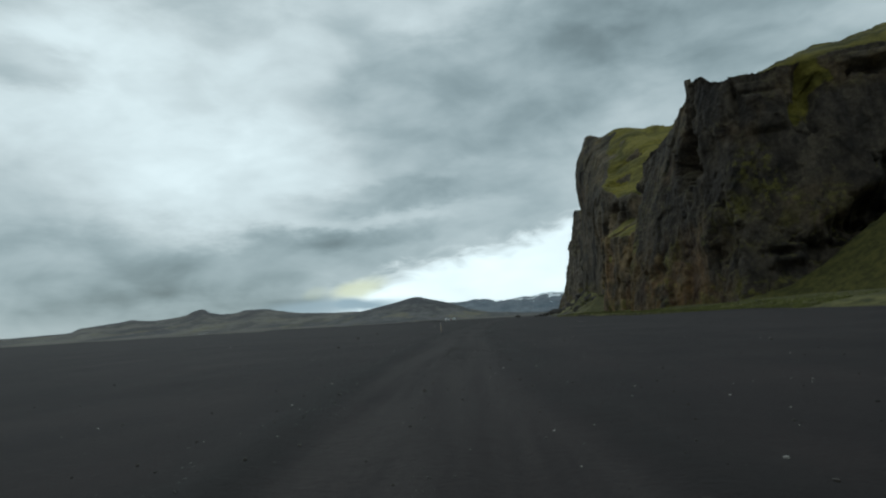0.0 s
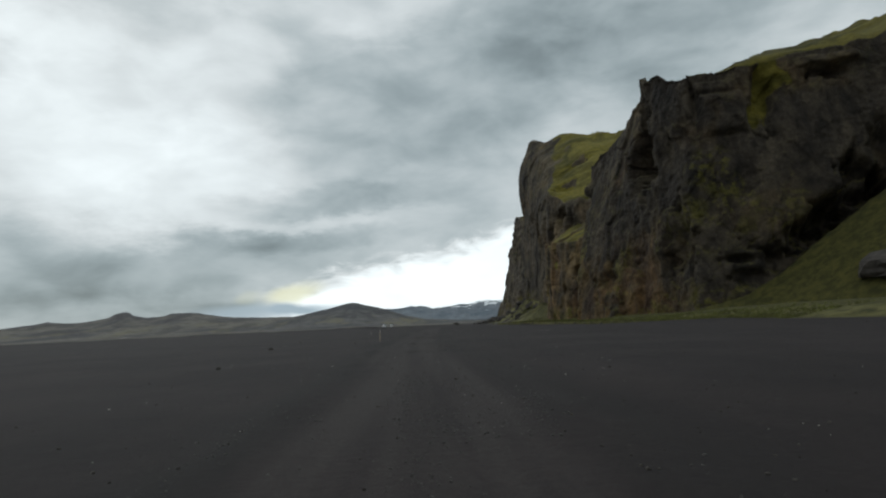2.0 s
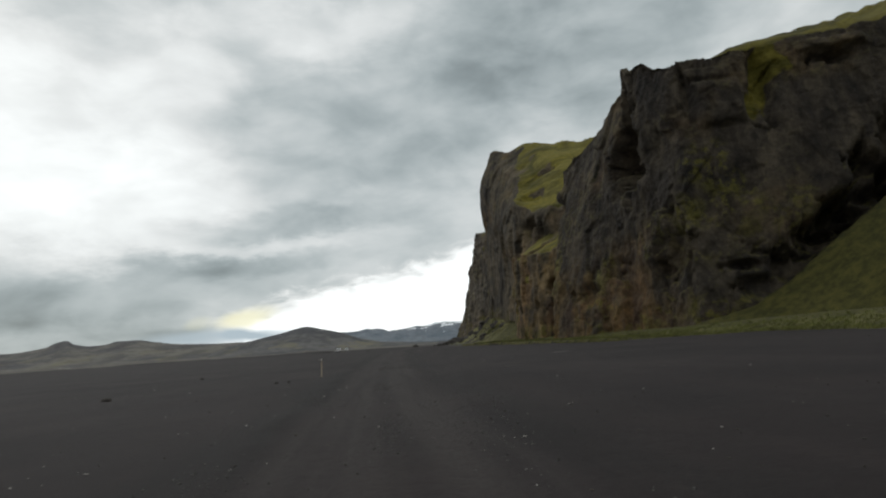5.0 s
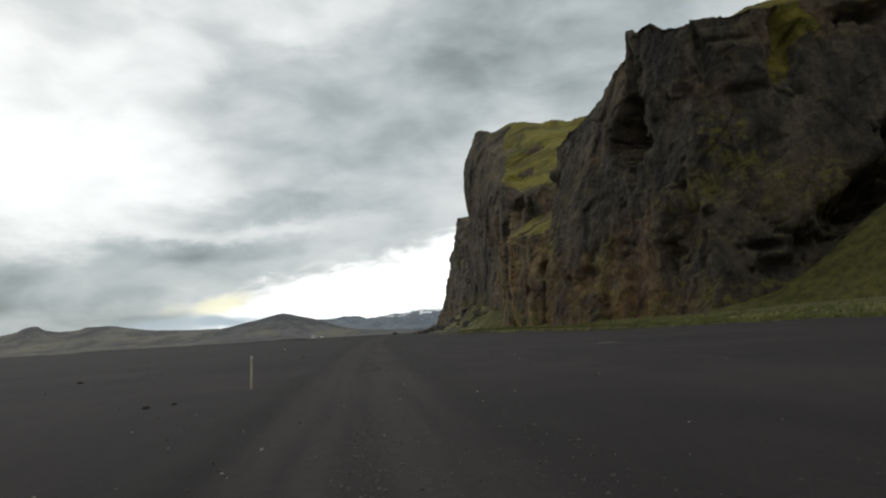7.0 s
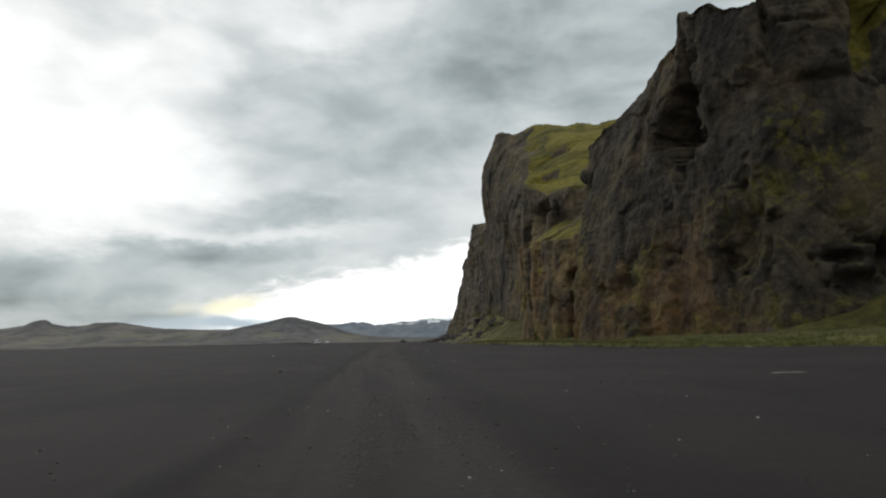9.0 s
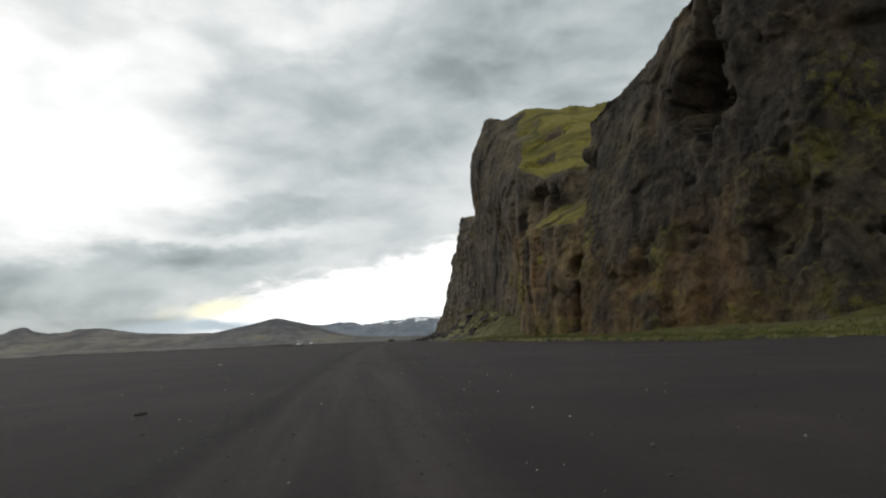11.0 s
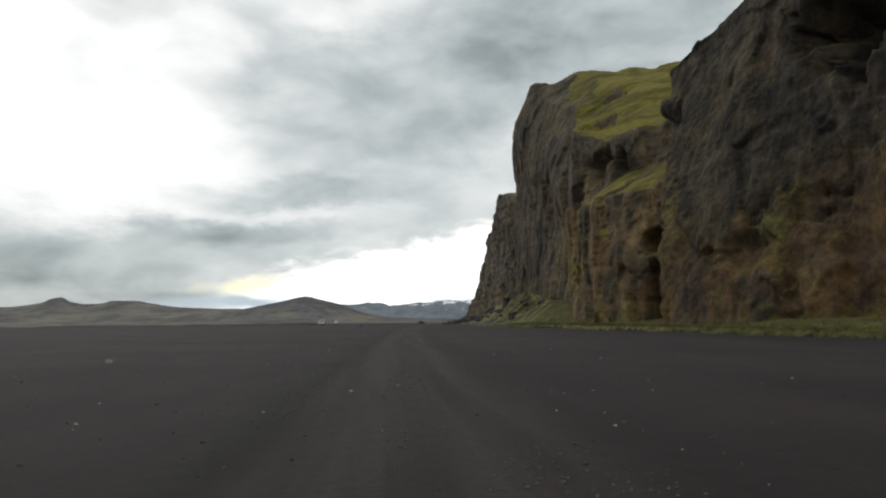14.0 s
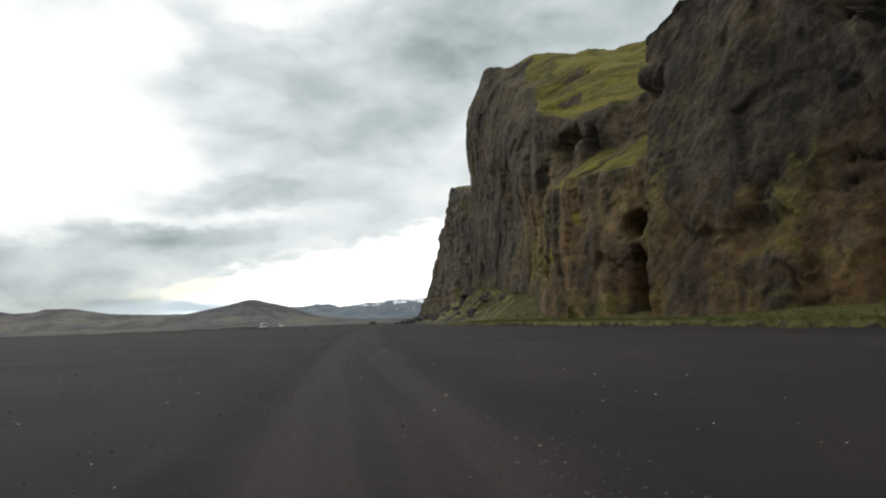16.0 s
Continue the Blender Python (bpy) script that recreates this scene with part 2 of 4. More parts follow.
def sand_material():
    m, nt, p = material("black_sand", 0.95, 0.25)
    o = node(nt, "ShaderNodeTexCoord").outputs["Object"]
    sep = node(nt, "ShaderNodeSeparateXYZ", {0: o})
    patch = noise_tex(nt, o, 0.09, 7, 0.6)
    lane = noise_tex(nt, o, 1.3, 4, 0.55, stretch=(1, 0.04, 1))
    grit = noise_tex(nt, o, 9.0, 8, 0.75)
    speck = noise_tex(nt, o, 26.0, 3, 0.6)
    c = blend(nt, ramp(nt, patch, 0.35, 0.65), (0.0172, 0.0126, 0.0123), (0.0261, 0.0191, 0.0187))
    drift = noise_tex(nt, o, 0.4, 6, 0.6, stretch=(1, 0.3, 1), distort=0.4)
    c = blend(nt, 1.0, c, blend(nt, ramp(nt, drift, 0.34, 0.66), (0.84, 0.84, 0.85), (1.16, 1.15, 1.13)), "MULTIPLY")
    c = blend(nt, calc(nt, "MULTIPLY", attr(nt, "road"), ramp(nt, lane, 0.3, 0.62)), c, (0.039, 0.0314, 0.0294))
    # darker sand beside the track: shade along the berms put into the colour
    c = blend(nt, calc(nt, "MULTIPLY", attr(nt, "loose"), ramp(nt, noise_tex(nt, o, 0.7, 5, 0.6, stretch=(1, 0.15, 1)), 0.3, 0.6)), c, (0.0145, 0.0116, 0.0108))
    c = blend(nt, 0.8, c, blend(nt, ramp(nt, grit, 0.3, 0.7), (0.7, 0.7, 0.7), (1.25, 1.24, 1.22)), "MULTIPLY")
    c = blend(nt, ramp(nt, speck, 0.7, 0.8, 0.0, 0.35), c, (0.11, 0.1, 0.095))
    # grass on the apron under the cliff, stony silt at its far end, pale plain far out
    tint = noise_tex(nt, o, 0.5, 9, 0.72)
    turf = blend(nt, ramp(nt, tint, 0.35, 0.65), (0.038, 0.038, 0.011), (0.09, 0.08, 0.02))
    turf = blend(nt, 0.7, turf, blend(nt, ramp(nt, grit, 0.3, 0.7), (0.5, 0.5, 0.5), (1.3, 1.3, 1.2)), "MULTIPLY")
    turf = blend(nt, calc(nt, "MULTIPLY", attr(nt, "dry"), ramp(nt, tint, 0.36, 0.6)), turf, (0.2, 0.18, 0.07))
    c = blend(nt, attr(nt, "silt"), c, blend(nt, ramp(nt, tint, 0.4, 0.6), (0.1, 0.097, 0.09), (0.2, 0.19, 0.175)))
    c = blend(nt, ramp(nt, calc(nt, "ADD", attr(nt, "grass"), calc(nt, "MULTIPLY", calc(nt, "SUBTRACT", tint, 0.5), 0.7)), 0.42, 0.58), c, turf)
    far = noise_tex(nt, o, 0.004, 6, 0.6, stretch=(1, 2.5, 1))
    plain = blend(nt, ramp(nt, far, 0.38, 0.62), (0.07, 0.064, 0.058), (0.15, 0.132, 0.1))
    c = blend(nt, attr(nt, "far"), c, plain)
    link(nt, c, p.inputs["Base Color"])
    hgt = calc(nt, "ADD", calc(nt, "MULTIPLY", noise_tex(nt, o, 2.2, 6, 0.6), 0.55), calc(nt, "MULTIPLY", grit, 0.35))
    relief(nt, p, hgt, 0.055)
    return m


def hill_material(name, low, high, snow=None):
    m, nt, p = material(name, 0.95, 0.1)
    o = node(nt, "ShaderNodeTexCoord").outputs["Object"]
    z = node(nt, "ShaderNodeSeparateXYZ", {0: o}).outputs[2]
    n1 = noise_tex(nt, o, 0.006, 8, 0.62, stretch=(1, 0.5, 2.5))
    n2 = noise_tex(nt, o, 0.03, 8, 0.65)
    c = blend(nt, ramp(nt, n1, 0.4, 0.6), low, high)
    c = blend(nt, 0.6, c, blend(nt, ramp(nt, n2, 0.3, 0.7), (0.6, 0.6, 0.6), (1.3, 1.3, 1.3)), "MULTIPLY")
    bare = ramp(nt, noise_tex(nt, o, 0.011, 7, 0.65, stretch=(1, 0.4, 3)), 0.5, 0.62)
    c = blend(nt, calc(nt, "MULTIPLY", bare, ramp(nt, z, 60, 12, 0.0, 0.0 if snow else 0.7)), c, (0.215, 0.192, 0.125))
    c = blend(nt, calc(nt, "MULTIPLY", ramp(nt, noise_tex(nt, o, 0.009, 7, 0.65, stretch=(1, 0.4, 2)), 0.5, 0.6), 0.0 if snow else 0.6), c, [v * 0.72 for v in low])
    if snow:
        s = calc(nt, "MULTIPLY_ADD", noise_tex(nt, o, 0.02, 6, 0.6, stretch=(1, 0.3, 1.6)), 260.0, calc(nt, "MULTIPLY_ADD", z, 1.0, -128.0))
        s = calc(nt, "MULTIPLY", ramp(nt, s, snow, snow + 4), ramp(nt, node(nt, "ShaderNodeSeparateXYZ", {0: o}).outputs[0], 40, 280))
        c = blend(nt, s, c, (0.9, 0.92, 0.94))
    link(nt, c, p.inputs["Base Color"])
    relief(nt, p, n2, 12.0)
    return m


def plain_material(name, colour, rough=0.6, metal=0.0, vary=0.25, scale=6.0, bump=0.0):
    m, nt, p = material(name, rough, 0.4)
    p.inputs["Metallic"].default_value = metal
    o = node(nt, "ShaderNodeTexCoord").outputs["Object"]
    n = noise_tex(nt, o, scale, 7, 0.65)
    c = blend(nt, ramp(nt, n, 0.3, 0.7), [v * (1 - vary) for v in colour], [v * (1 + vary) for v in colour])
    link(nt, c, p.inputs["Base Color"])
    if bump:
        relief(nt, p, n, bump)
    return m


# near rock: shade of its upper face put into the darker base colour
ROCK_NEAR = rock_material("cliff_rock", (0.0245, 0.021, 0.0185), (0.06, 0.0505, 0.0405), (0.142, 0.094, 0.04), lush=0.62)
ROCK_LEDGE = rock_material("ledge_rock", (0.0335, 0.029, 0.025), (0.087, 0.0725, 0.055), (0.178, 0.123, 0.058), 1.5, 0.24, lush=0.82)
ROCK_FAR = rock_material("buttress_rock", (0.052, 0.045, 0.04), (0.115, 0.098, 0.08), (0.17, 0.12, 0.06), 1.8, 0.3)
SAND = sand_material()
# moor colours lifted towards purple-grey: distance haze put into the base
HILL_LEFT = hill_material("moor_hill", (0.112, 0.106, 0.109), (0.19, 0.175, 0.152))
HILL_CONE = hill_material("scree_hill", (0.094, 0.092, 0.097), (0.15, 0.142, 0.138))
# far range: distance haze put into the base colour as blue-grey
HILL_FAR = hill_material("haze_tinted_rock", (0.15, 0.175, 0.205), (0.2, 0.22, 0.245), snow=118)
BOULDER = plain_material("boulder_rock", (0.06, 0.051, 0.044), 0.9, vary=0.5, scale=2.5, bump=0.08)
PALE = plain_material("pale_stone", (0.3, 0.28, 0.25), 0.85, vary=0.35, scale=14.0, bump=0.01)


# ---- noise ----
def lattice(p, seed):
    i = np.floor(p).astype(np.int64)
    f = p - i
    f = f * f * f * (f * (f * 6 - 15) + 10)
    out = np.zeros(len(p))
    for cx in (0, 1):
        for cy in (0, 1):
            for cz in (0, 1):
                h = (i[:, 0] + cx) * 374761393 + (i[:, 1] + cy) * 668265263 + (i[:, 2] + cz) * 2147483647 + seed * 974634777
                h = (h ^ (h >> 13)) * 1274126177
                h = (h ^ (h >> 16)) & 0xFFFFFF
                w = (f[:, 0] if cx else 1 - f[:, 0]) * (f[:, 1] if cy else 1 - f[:, 1]) * (f[:, 2] if cz else 1 - f[:, 2])
                out += w * (h / 0x7FFFFF - 1.0)
    return out


def fbm(p, size, octaves=4, gain=0.5, seed=0, ridge=False):
    p = np.asarray(p, float).reshape(-1, 3) / np.asarray(size, float)
    out, amp, total = np.zeros(len(p)), 1.0, 0.0
    for k in range(octaves):
        n = lattice(p * 2.03 ** k + 17.3 * k, seed + k)
        out += amp * ((1 - 2 * np.abs(n)) if ridge else n)
        total += amp
        amp *= gain
    return out / total


def facets(p, size, seed, tilt=0.9):
    """Broken rock: every cell of a jittered lattice is a tilted plane with a step of its own."""
    p = np.asarray(p, float).reshape(-1, 3) / np.asarray(size, float)
    base = np.floor(p).astype(np.int64)
    best, value = np.full(len(p), 9e9), np.zeros(len(p))

    def draw(c, k):
        h = c[:, 0] * 374761393 + c[:, 1] * 668265263 + c[:, 2] * 2147483647 + (seed + 31 * k) * 974634777
        h = (h ^ (h >> 13)) * 1274126177
        return ((h ^ (h >> 16)) & 0xFFFFFF) / 0xFFFFFF

    for dx, dy, dz in itertools.product((-1, 0, 1), repeat=3):
        c = base + np.array([dx, dy, dz])
        away = p - c - np.stack([draw(c, k) for k in range(3)], 1)
        dist = (away ** 2).sum(1)
        near = dist < best
        best[near] = dist[near]
        slope = np.stack([draw(c[near], k) - 0.5 for k in (3, 4, 5)], 1)
        value[near] = draw(c[near], 6) - 0.5 + 2 * tilt * (away[near] * slope).sum(1)
    return value


def smooth(a, b, x):
    t = np.clip((np.asarray(x, float) - a) / (b - a), 0, 1)
    return t * t * (3 - 2 * t)


def mesh_object(name, verts, faces, mat, parent=None, soft=True, layers=None):
    me = bpy.data.meshes.new(name)
    me.from_pydata(np.asarray(verts).tolist(), [], faces)
    me.materials.append(mat)
    for key, val in (layers or {}).items():
        me.attributes.new(key, "FLOAT", "POINT").data.foreach_set("value", np.asarray(val, np.float32).ravel())
    if soft:
        me.polygons.foreach_set("use_smooth", np.ones(len(me.polygons), bool))
    ob = new(name, me)
    ob.parent = parent
    return ob


def grid_faces(rows, cols):
    a = (np.arange(rows - 1)[:, None] * cols + np.arange(cols - 1)[None, :]).ravel()
    return np.stack([a, a + 1, a + cols + 1, a + cols], 1).tolist()


# ---- ground ----
def sand_edge(y):
    """x at which the grass under the cliff begins."""
    y = np.asarray(y, float)
    return 43.5 - 6.0 * smooth(225, 300, y) + 14.0 * smooth(320, 520, y) + 1.1 * np.sin(y * 0.13) + 0.5 * np.sin(y * 0.41 + 1) + 0.35 * np.sin(y * 0.93 + 2)


def track_x(y):
    """The middle of the wheel track."""
    return np.interp(y, [-60, 0, 10, 22, 50, 75, 88, 100, 126, 160, 200, 276, 400, 600], [4, 0.1, -0.9, -1.45, -1.7, -1.5, -1.05, -0.6, 0.2, 1.6, 3.9, 10.5, 24, 48])


def ground_height(x, y):
    x, y = np.broadcast_arrays(np.asarray(x, float), np.asarray(y, float))
    p = np.stack([x.ravel(), y.ravel(), np.zeros(x.size)], 1)
    rough = smooth(2.6, 9.0, np.abs(x + 0.9))
    z = 0.05 * fbm(p, 7, 4, seed=3).reshape(x.shape) * (0.3 + rough)
    z += 0.30 * fbm(p, 60, 3, seed=5).reshape(x.shape) * smooth(8, 60, np.abs(x + 1)) * smooth(150, 30, np.abs(x + 1) * 0.2)
    c = x - track_x(y)
    for rut in (-0.78, 0.78):
        z -= 0.035 * np.exp(-((c - rut) / 0.28) ** 2)
    z += 0.1 * np.exp(-((c + 2.05) / 0.42) ** 2) * (0.75 + 0.5 * fbm(p, 3, 3, seed=8).reshape(x.shape))
    z += 0.08 * np.exp(-((c - 2.3) / 0.6) ** 2) * (0.7 + 0.6 * fbm(p, 4, 3, seed=9).reshape(x.shape))
    # the flat falls a little towards the cliff
    z -= 0.75 * smooth(14, 36, x) * smooth(105, 170, y) * smooth(900, 500, y)
    # hummocks at the rim of the black flat
    d = np.hypot(x + 40, y - 60)
    z += np.clip(fbm(p, 16, 3, seed=12).reshape(x.shape), 0, 1) * 1.5 * np.exp(-((d - 330) / 90) ** 2) * smooth(0, -40, x - 20)
    # grass apron and the green slope
    e = x - sand_edge(y)
    z += (np.clip(e, 0, None) * 0.13 * smooth(-1, 5, e) * smooth(30, 9, e - 2) + 0.1 * smooth(0.5, 5, e)) * smooth(900, 600, y)
    talus = 9.5 * np.exp(-((y - 385) / 62) ** 2) * smooth(45, 64, x) + 3.5 * np.exp(-((y - 300) / 45) ** 2) * smooth(44, 57, x)
    z += talus * (1 + 0.55 * fbm(p, 9, 4, seed=18, ridge=True).reshape(x.shape))
    slope = np.interp(x, [43, 64, 72, 80, 88, 98, 110, 263], [-4, 1.0, 2.9, 7.6, 14.4, 22.2, 31.2, 104]) - 0.33 * np.clip(156 - 0.22 * (x - 63) - y, -60, 150)
    slope = np.minimum(slope, 60)
    bump = 0.35 * fbm(p, 11, 4, seed=15).reshape(x.shape)
    k = np.clip(slope + bump, 0, None) * smooth(2, 22, e) * smooth(4.5, 0.5, y - 156 + 0.23 * (x - 77))
    return np.maximum(z, np.where(e > 0, k, -9)) if np.ndim(z) else z


def spread(lo, hi, fine, step, growth, limit):
    vals, s, x = list(np.arange(lo, hi + 1e-6, fine)), step, hi
    while x < limit:
        x += s
        s *= growth
        vals.append(x)
    return np.array(vals)


def build_ground():
    right = spread(8.0, 70.0, 0.6, 0.8, 1.16, 4700)
    mid = np.arange(-9, 8, 0.22)
    left = -spread(9.2, 40.0, 0.8, 0.9, 1.14, 4700)[::-1]
    xs = np.concatenate([left, mid, right])
    ys = np.concatenate([-spread(6, 30, 1.5, 2, 1.3, 4700)[::-1], np.arange(-5.5, 175, 0.3), spread(175.5, 430, 1.0, 1.2, 1.09, 4800)])
    gx, gy = np.meshgrid(xs, ys)
    z = ground_height(gx, gy)
    e = gx - sand_edge(gy)
    pts = np.stack([gx, gy, z], -1).reshape(-1, 3)
    ragged = fbm(pts, 5, 4, seed=21).reshape(gx.shape)
    under = np.where((gx > 62) & (gy < 180), smooth(1.5, 0.0, gy - 156 + 0.23 * (gx - 77)), 1.0)
    grass = under * smooth(-1.4, 0.4, e + 1.5 * ragged) * smooth(520, 440, gy) * smooth(-400, -100, gy) * (1 - 0.62 * smooth(295, 340, gy) * smooth(0.28, -0.1, fbm(pts, 11, 4, seed=23).reshape(gx.shape)))
    silt = smooth(-4, 2, e + 3 * ragged) * smooth(260, 330, gy) * smooth(1200, 700, gy) * 0.8 * smooth(7, 2, e)
    cx = gx - track_x(gy) + 0.25 * fbm(pts, (2.5, 9, 1), 3, seed=26).reshape(gx.shape)
    road = smooth(1.85, 1.3, np.abs(cx)) * (1 - 0.7 * np.exp(-(cx / 0.24) ** 2))
    # bands beside both berms that take the painted shade
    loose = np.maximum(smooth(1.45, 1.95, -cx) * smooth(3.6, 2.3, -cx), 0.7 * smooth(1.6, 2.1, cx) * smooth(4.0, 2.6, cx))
    dry = np.exp(-((e - 0.6 + 1.2 * ragged) / 1.5) ** 2) * smooth(330, 290, gy) * smooth(-0.25, 0.3, fbm(pts, (9, 16, 1), 3, seed=25).reshape(gx.shape)) + 0.45 * np.exp(-((e - 5) / 4.0) ** 2) + 0.8 * smooth(285, 320, gy) * smooth(2, 8, e) * smooth(-0.15, 0.3, fbm(pts, 6, 4, seed=24).reshape(gx.shape))
    far = smooth(420, 520, np.hypot(gx + 40, gy - 60)) * np.maximum(smooth(60, 20, gx), smooth(700, 1000, gy))
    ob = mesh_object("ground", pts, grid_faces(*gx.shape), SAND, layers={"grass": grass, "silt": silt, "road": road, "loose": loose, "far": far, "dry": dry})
    return tagged(ob, "flat black volcanic sand with wheel ruts and a grassy edge under the cliff", "ground", kind="structure")


build_ground()


# ---- cliffs ----
def cliff(name, stations, spacing, levels, carve, mat, label, seed, warm_at, back, shelf=None, rugged=1.0, turf_at=lambda y, z, deep: 1.0, fold=0.0, horns=(), beds=0.75, green=(), rise_at=lambda x: 1.0, moss_at=lambda z: 1.0, grit=1.0, plateau=None, broken=1.0, calm=lambda x, y, z: 1.0, blocks=(), mossy=()):
    """A rock face lofted along its foot: stations of (x, y, foot, top, dx, dy at the top), from the far end to the near one."""
    st = np.array(stations, float)
    seg = np.hypot(np.diff(st[:, 0]), np.diff(st[:, 1]))
    s = np.concatenate([[0], np.cumsum(seg)])
    n = int(s[-1] / spacing)
    u = np.linspace(0, s[-1], n)
    col = np.stack([np.interp(u, s, st[:, k]) for k in range(6)], 1)
    width = max(3, int(5.0 / spacing) | 1)
    kern = np.hanning(width + 2)[1:-1]
    kern /= kern.sum()
    pad = width // 2
    for k in range(6):
        col[:, k] = np.convolve(np.pad(col[:, k], pad, mode="reflect", reflect_type="odd"), kern, "valid")
    tx, ty = np.gradient(col[:, 0]), np.gradient(col[:, 1])
    wide = np.hanning(2 * width + 3)[1:-1]
    wide /= wide.sum()
    nx = np.convolve(np.pad(-ty, width, mode="edge"), wide, "valid")[:n]
    ny = np.convolve(np.pad(tx, width, mode="edge"), wide, "valid")[:n]
    ln = np.hypot(nx, ny)
    nx, ny = nx / ln, ny / ln
    foot, top = col[:, 2] - 3.0, col[:, 3]
    m = levels
    h = np.linspace(0, 1, m)[:, None]
    crest = top - 0.5 + 1.4 * fbm(np.stack([u, u * 0, u * 0], 1), 9, 4, seed=seed + 40, ridge=True) * rugged
    for y0, half, tall in horns:
        crest = crest + tall * np.exp(-((col[:, 1] - y0) / half) ** 2)
    z = foot + (crest - foot) * h
    lean = h ** 1.15
    d = 0 * z
    if shelf is not None:
        d = d + shelf(col, z)
    # the ground behind the crest
    mb = m // 3
    hb = (np.arange(1, mb + 1) / mb)[:, None] ** 1.6
    keep = smooth(fold - 20, fold + 5, u) * 0.94 + 0.06 if fold else 1.0
    zb = crest + back[1] * hb ** back[2] * keep * rise_at(col[:, 0]) + 0 * u
    run = back[0] * hb * keep + 0 * u
    z, d, lean = np.vstack([z, zb]), np.vstack([d, 0 * run + d[-1]]), np.vstack([lean, np.ones((mb, 1))])
    run = np.vstack([np.zeros((m, n)), run])
    P = np.stack([col[:, 0] + nx * d + col[:, 4] * lean + back[3] * run, col[:, 1] + ny * d + col[:, 5] * lean + back[4] * run, z], -1)
    if plateau is not None:
        w = smooth(0, 14, run[m:])
        P[m:, :, 2] = P[m:, :, 2] * (1 - w) + plateau(P[m:, :, 0], P[m:, :, 1]) * w
    R = P.shape[0]
    flatp = P.reshape(-1, 3)

    def normals(Q):
        a = np.gradient(Q, axis=1)
        b = np.gradient(Q, axis=0)
        c = np.cross(a, b)
        c /= np.linalg.norm(c, axis=-1, keepdims=True) + 1e-9
        return c

    N = normals(P)
    if (N[m // 2, :, 0] * -nx + N[m // 2, :, 1] * -ny).mean() < 0:
        N = -N
    up = N[..., 2]
    ragged = fbm(flatp, 7, 4, seed=seed + 1).reshape(R, n)
    grass = smooth(0.50, 0.68, up + 0.22 * ragged)
    amp = (1 - 0.9 * grass) * rugged * calm(P[..., 0], P[..., 1], P[..., 2])
    rib = fbm(flatp, (9, 9, 34), 4, seed=seed + 2, ridge=True).reshape(R, n)
    lump = fbm(flatp, (5.5, 5.5, 8), 4, seed=seed + 3).reshape(R, n)
    bed = fbm(flatp, (14, 14, 2.4), 3, seed=seed + 4).reshape(R, n)
    small = fbm(flatp, 1.6, 4, 0.6, seed=seed + 5, ridge=True).reshape(R, n)
    mass = fbm(flatp, (17, 17, 22), 3, seed=seed + 6).reshape(R, n)
    crag = fbm(flatp, (4.2, 4.2, 5.5), 3, seed=seed + 8, ridge=True).reshape(R, n)
    push = amp * (2.5 * mass + 0.35 * grit * rib + 0.5 * lump + grit * (0.22 * crag + 0.1 * small) + beds * bed) + 0.35 * grass * lump + 1.2 * grass * mass
    bent = flatp + 0.6 * np.stack([lump.ravel(), crag.ravel(), bed.ravel()], 1)
    slab = facets(bent, (7.5, 7.5, 13.0), seed + 9).reshape(R, n)
    chunk = facets(bent, (2.6, 2.6, 3.6), seed + 10).reshape(R, n)
    shard = facets(flatp, (1.1, 1.1, 1.3), seed + 11).reshape(R, n)
    push += broken * amp * (1.0 * slab + 0.32 * chunk + 0.12 * shard) * smooth(m + 8, m, np.arange(R))[:, None]
    for cx, cy, cz, rx, ry, rz, depth in carve:
        q = ((P[..., 0] - cx) / rx) ** 2 + ((P[..., 1] - cy) / ry) ** 2 + ((P[..., 2] - cz) / rz) ** 2
        q = q * (1 + 0.5 * ragged + 0.35 * crag + 0.6 * slab + 0.3 * chunk)
        push -= depth * np.exp(-q ** 2)
    for cx, cy, cz, rx, ry, rz, depth in blocks:
        q = np.abs((P[..., 0] - cx) / rx) ** 8 + np.abs((P[..., 1] - cy) / ry) ** 8 + np.abs((P[..., 2] - cz) / rz) ** 8
        push += depth * np.exp(-q) * (1 + 0.3 * slab)
    push *= smooth(0, 0.02, np.linspace(0, 1, R))[:, None] * 0.9 + 0.1
    Q = P + N * push[..., None]
    N2 = normals(Q)
    if (N2 * N).sum(-1).mean() < 0:
        N2 = -N2
    up2 = N2[..., 2]
    rel = (P[..., 2] - foot) / np.maximum(crest - foot, 1)
    deep = np.clip((np.arange(R)[:, None] - m) / (R - m), -1, 1)
    grass = np.clip(smooth(0.52, 0.68, up2 * 0.45 + up * 0.55 + 0.25 * ragged), 0, 1) * turf_at(P[..., 1], P[..., 2], deep + 0.1 * ragged)
    for cx, cy, cz, rx, ry, rz in green:
        q = ((P[..., 0] - cx) / rx) ** 2 + ((P[..., 1] - cy) / ry) ** 2 + ((P[..., 2] - cz) / rz) ** 2
        grass = np.maximum(grass, smooth(1.9, 0.3, q * (1 + 0.8 * ragged + 0.9 * crag)))
    patchy = fbm(flatp, (16, 16, 11), 4, seed=seed + 7).reshape(R, n)
    moss = np.clip(smooth(0.12, 0.5, up2 + 0.5 * patchy) * (0.55 + 0.6 * smooth(-0.2, 0.35, patchy)), 0, 1) * moss_at(P[..., 2] + 9 * patchy)
    moss = np.maximum(moss, 0.85 * smooth(-0.08, 0.3, patchy + 0.3 * lump) * smooth(34, 14, P[..., 2] + 9 * patchy))
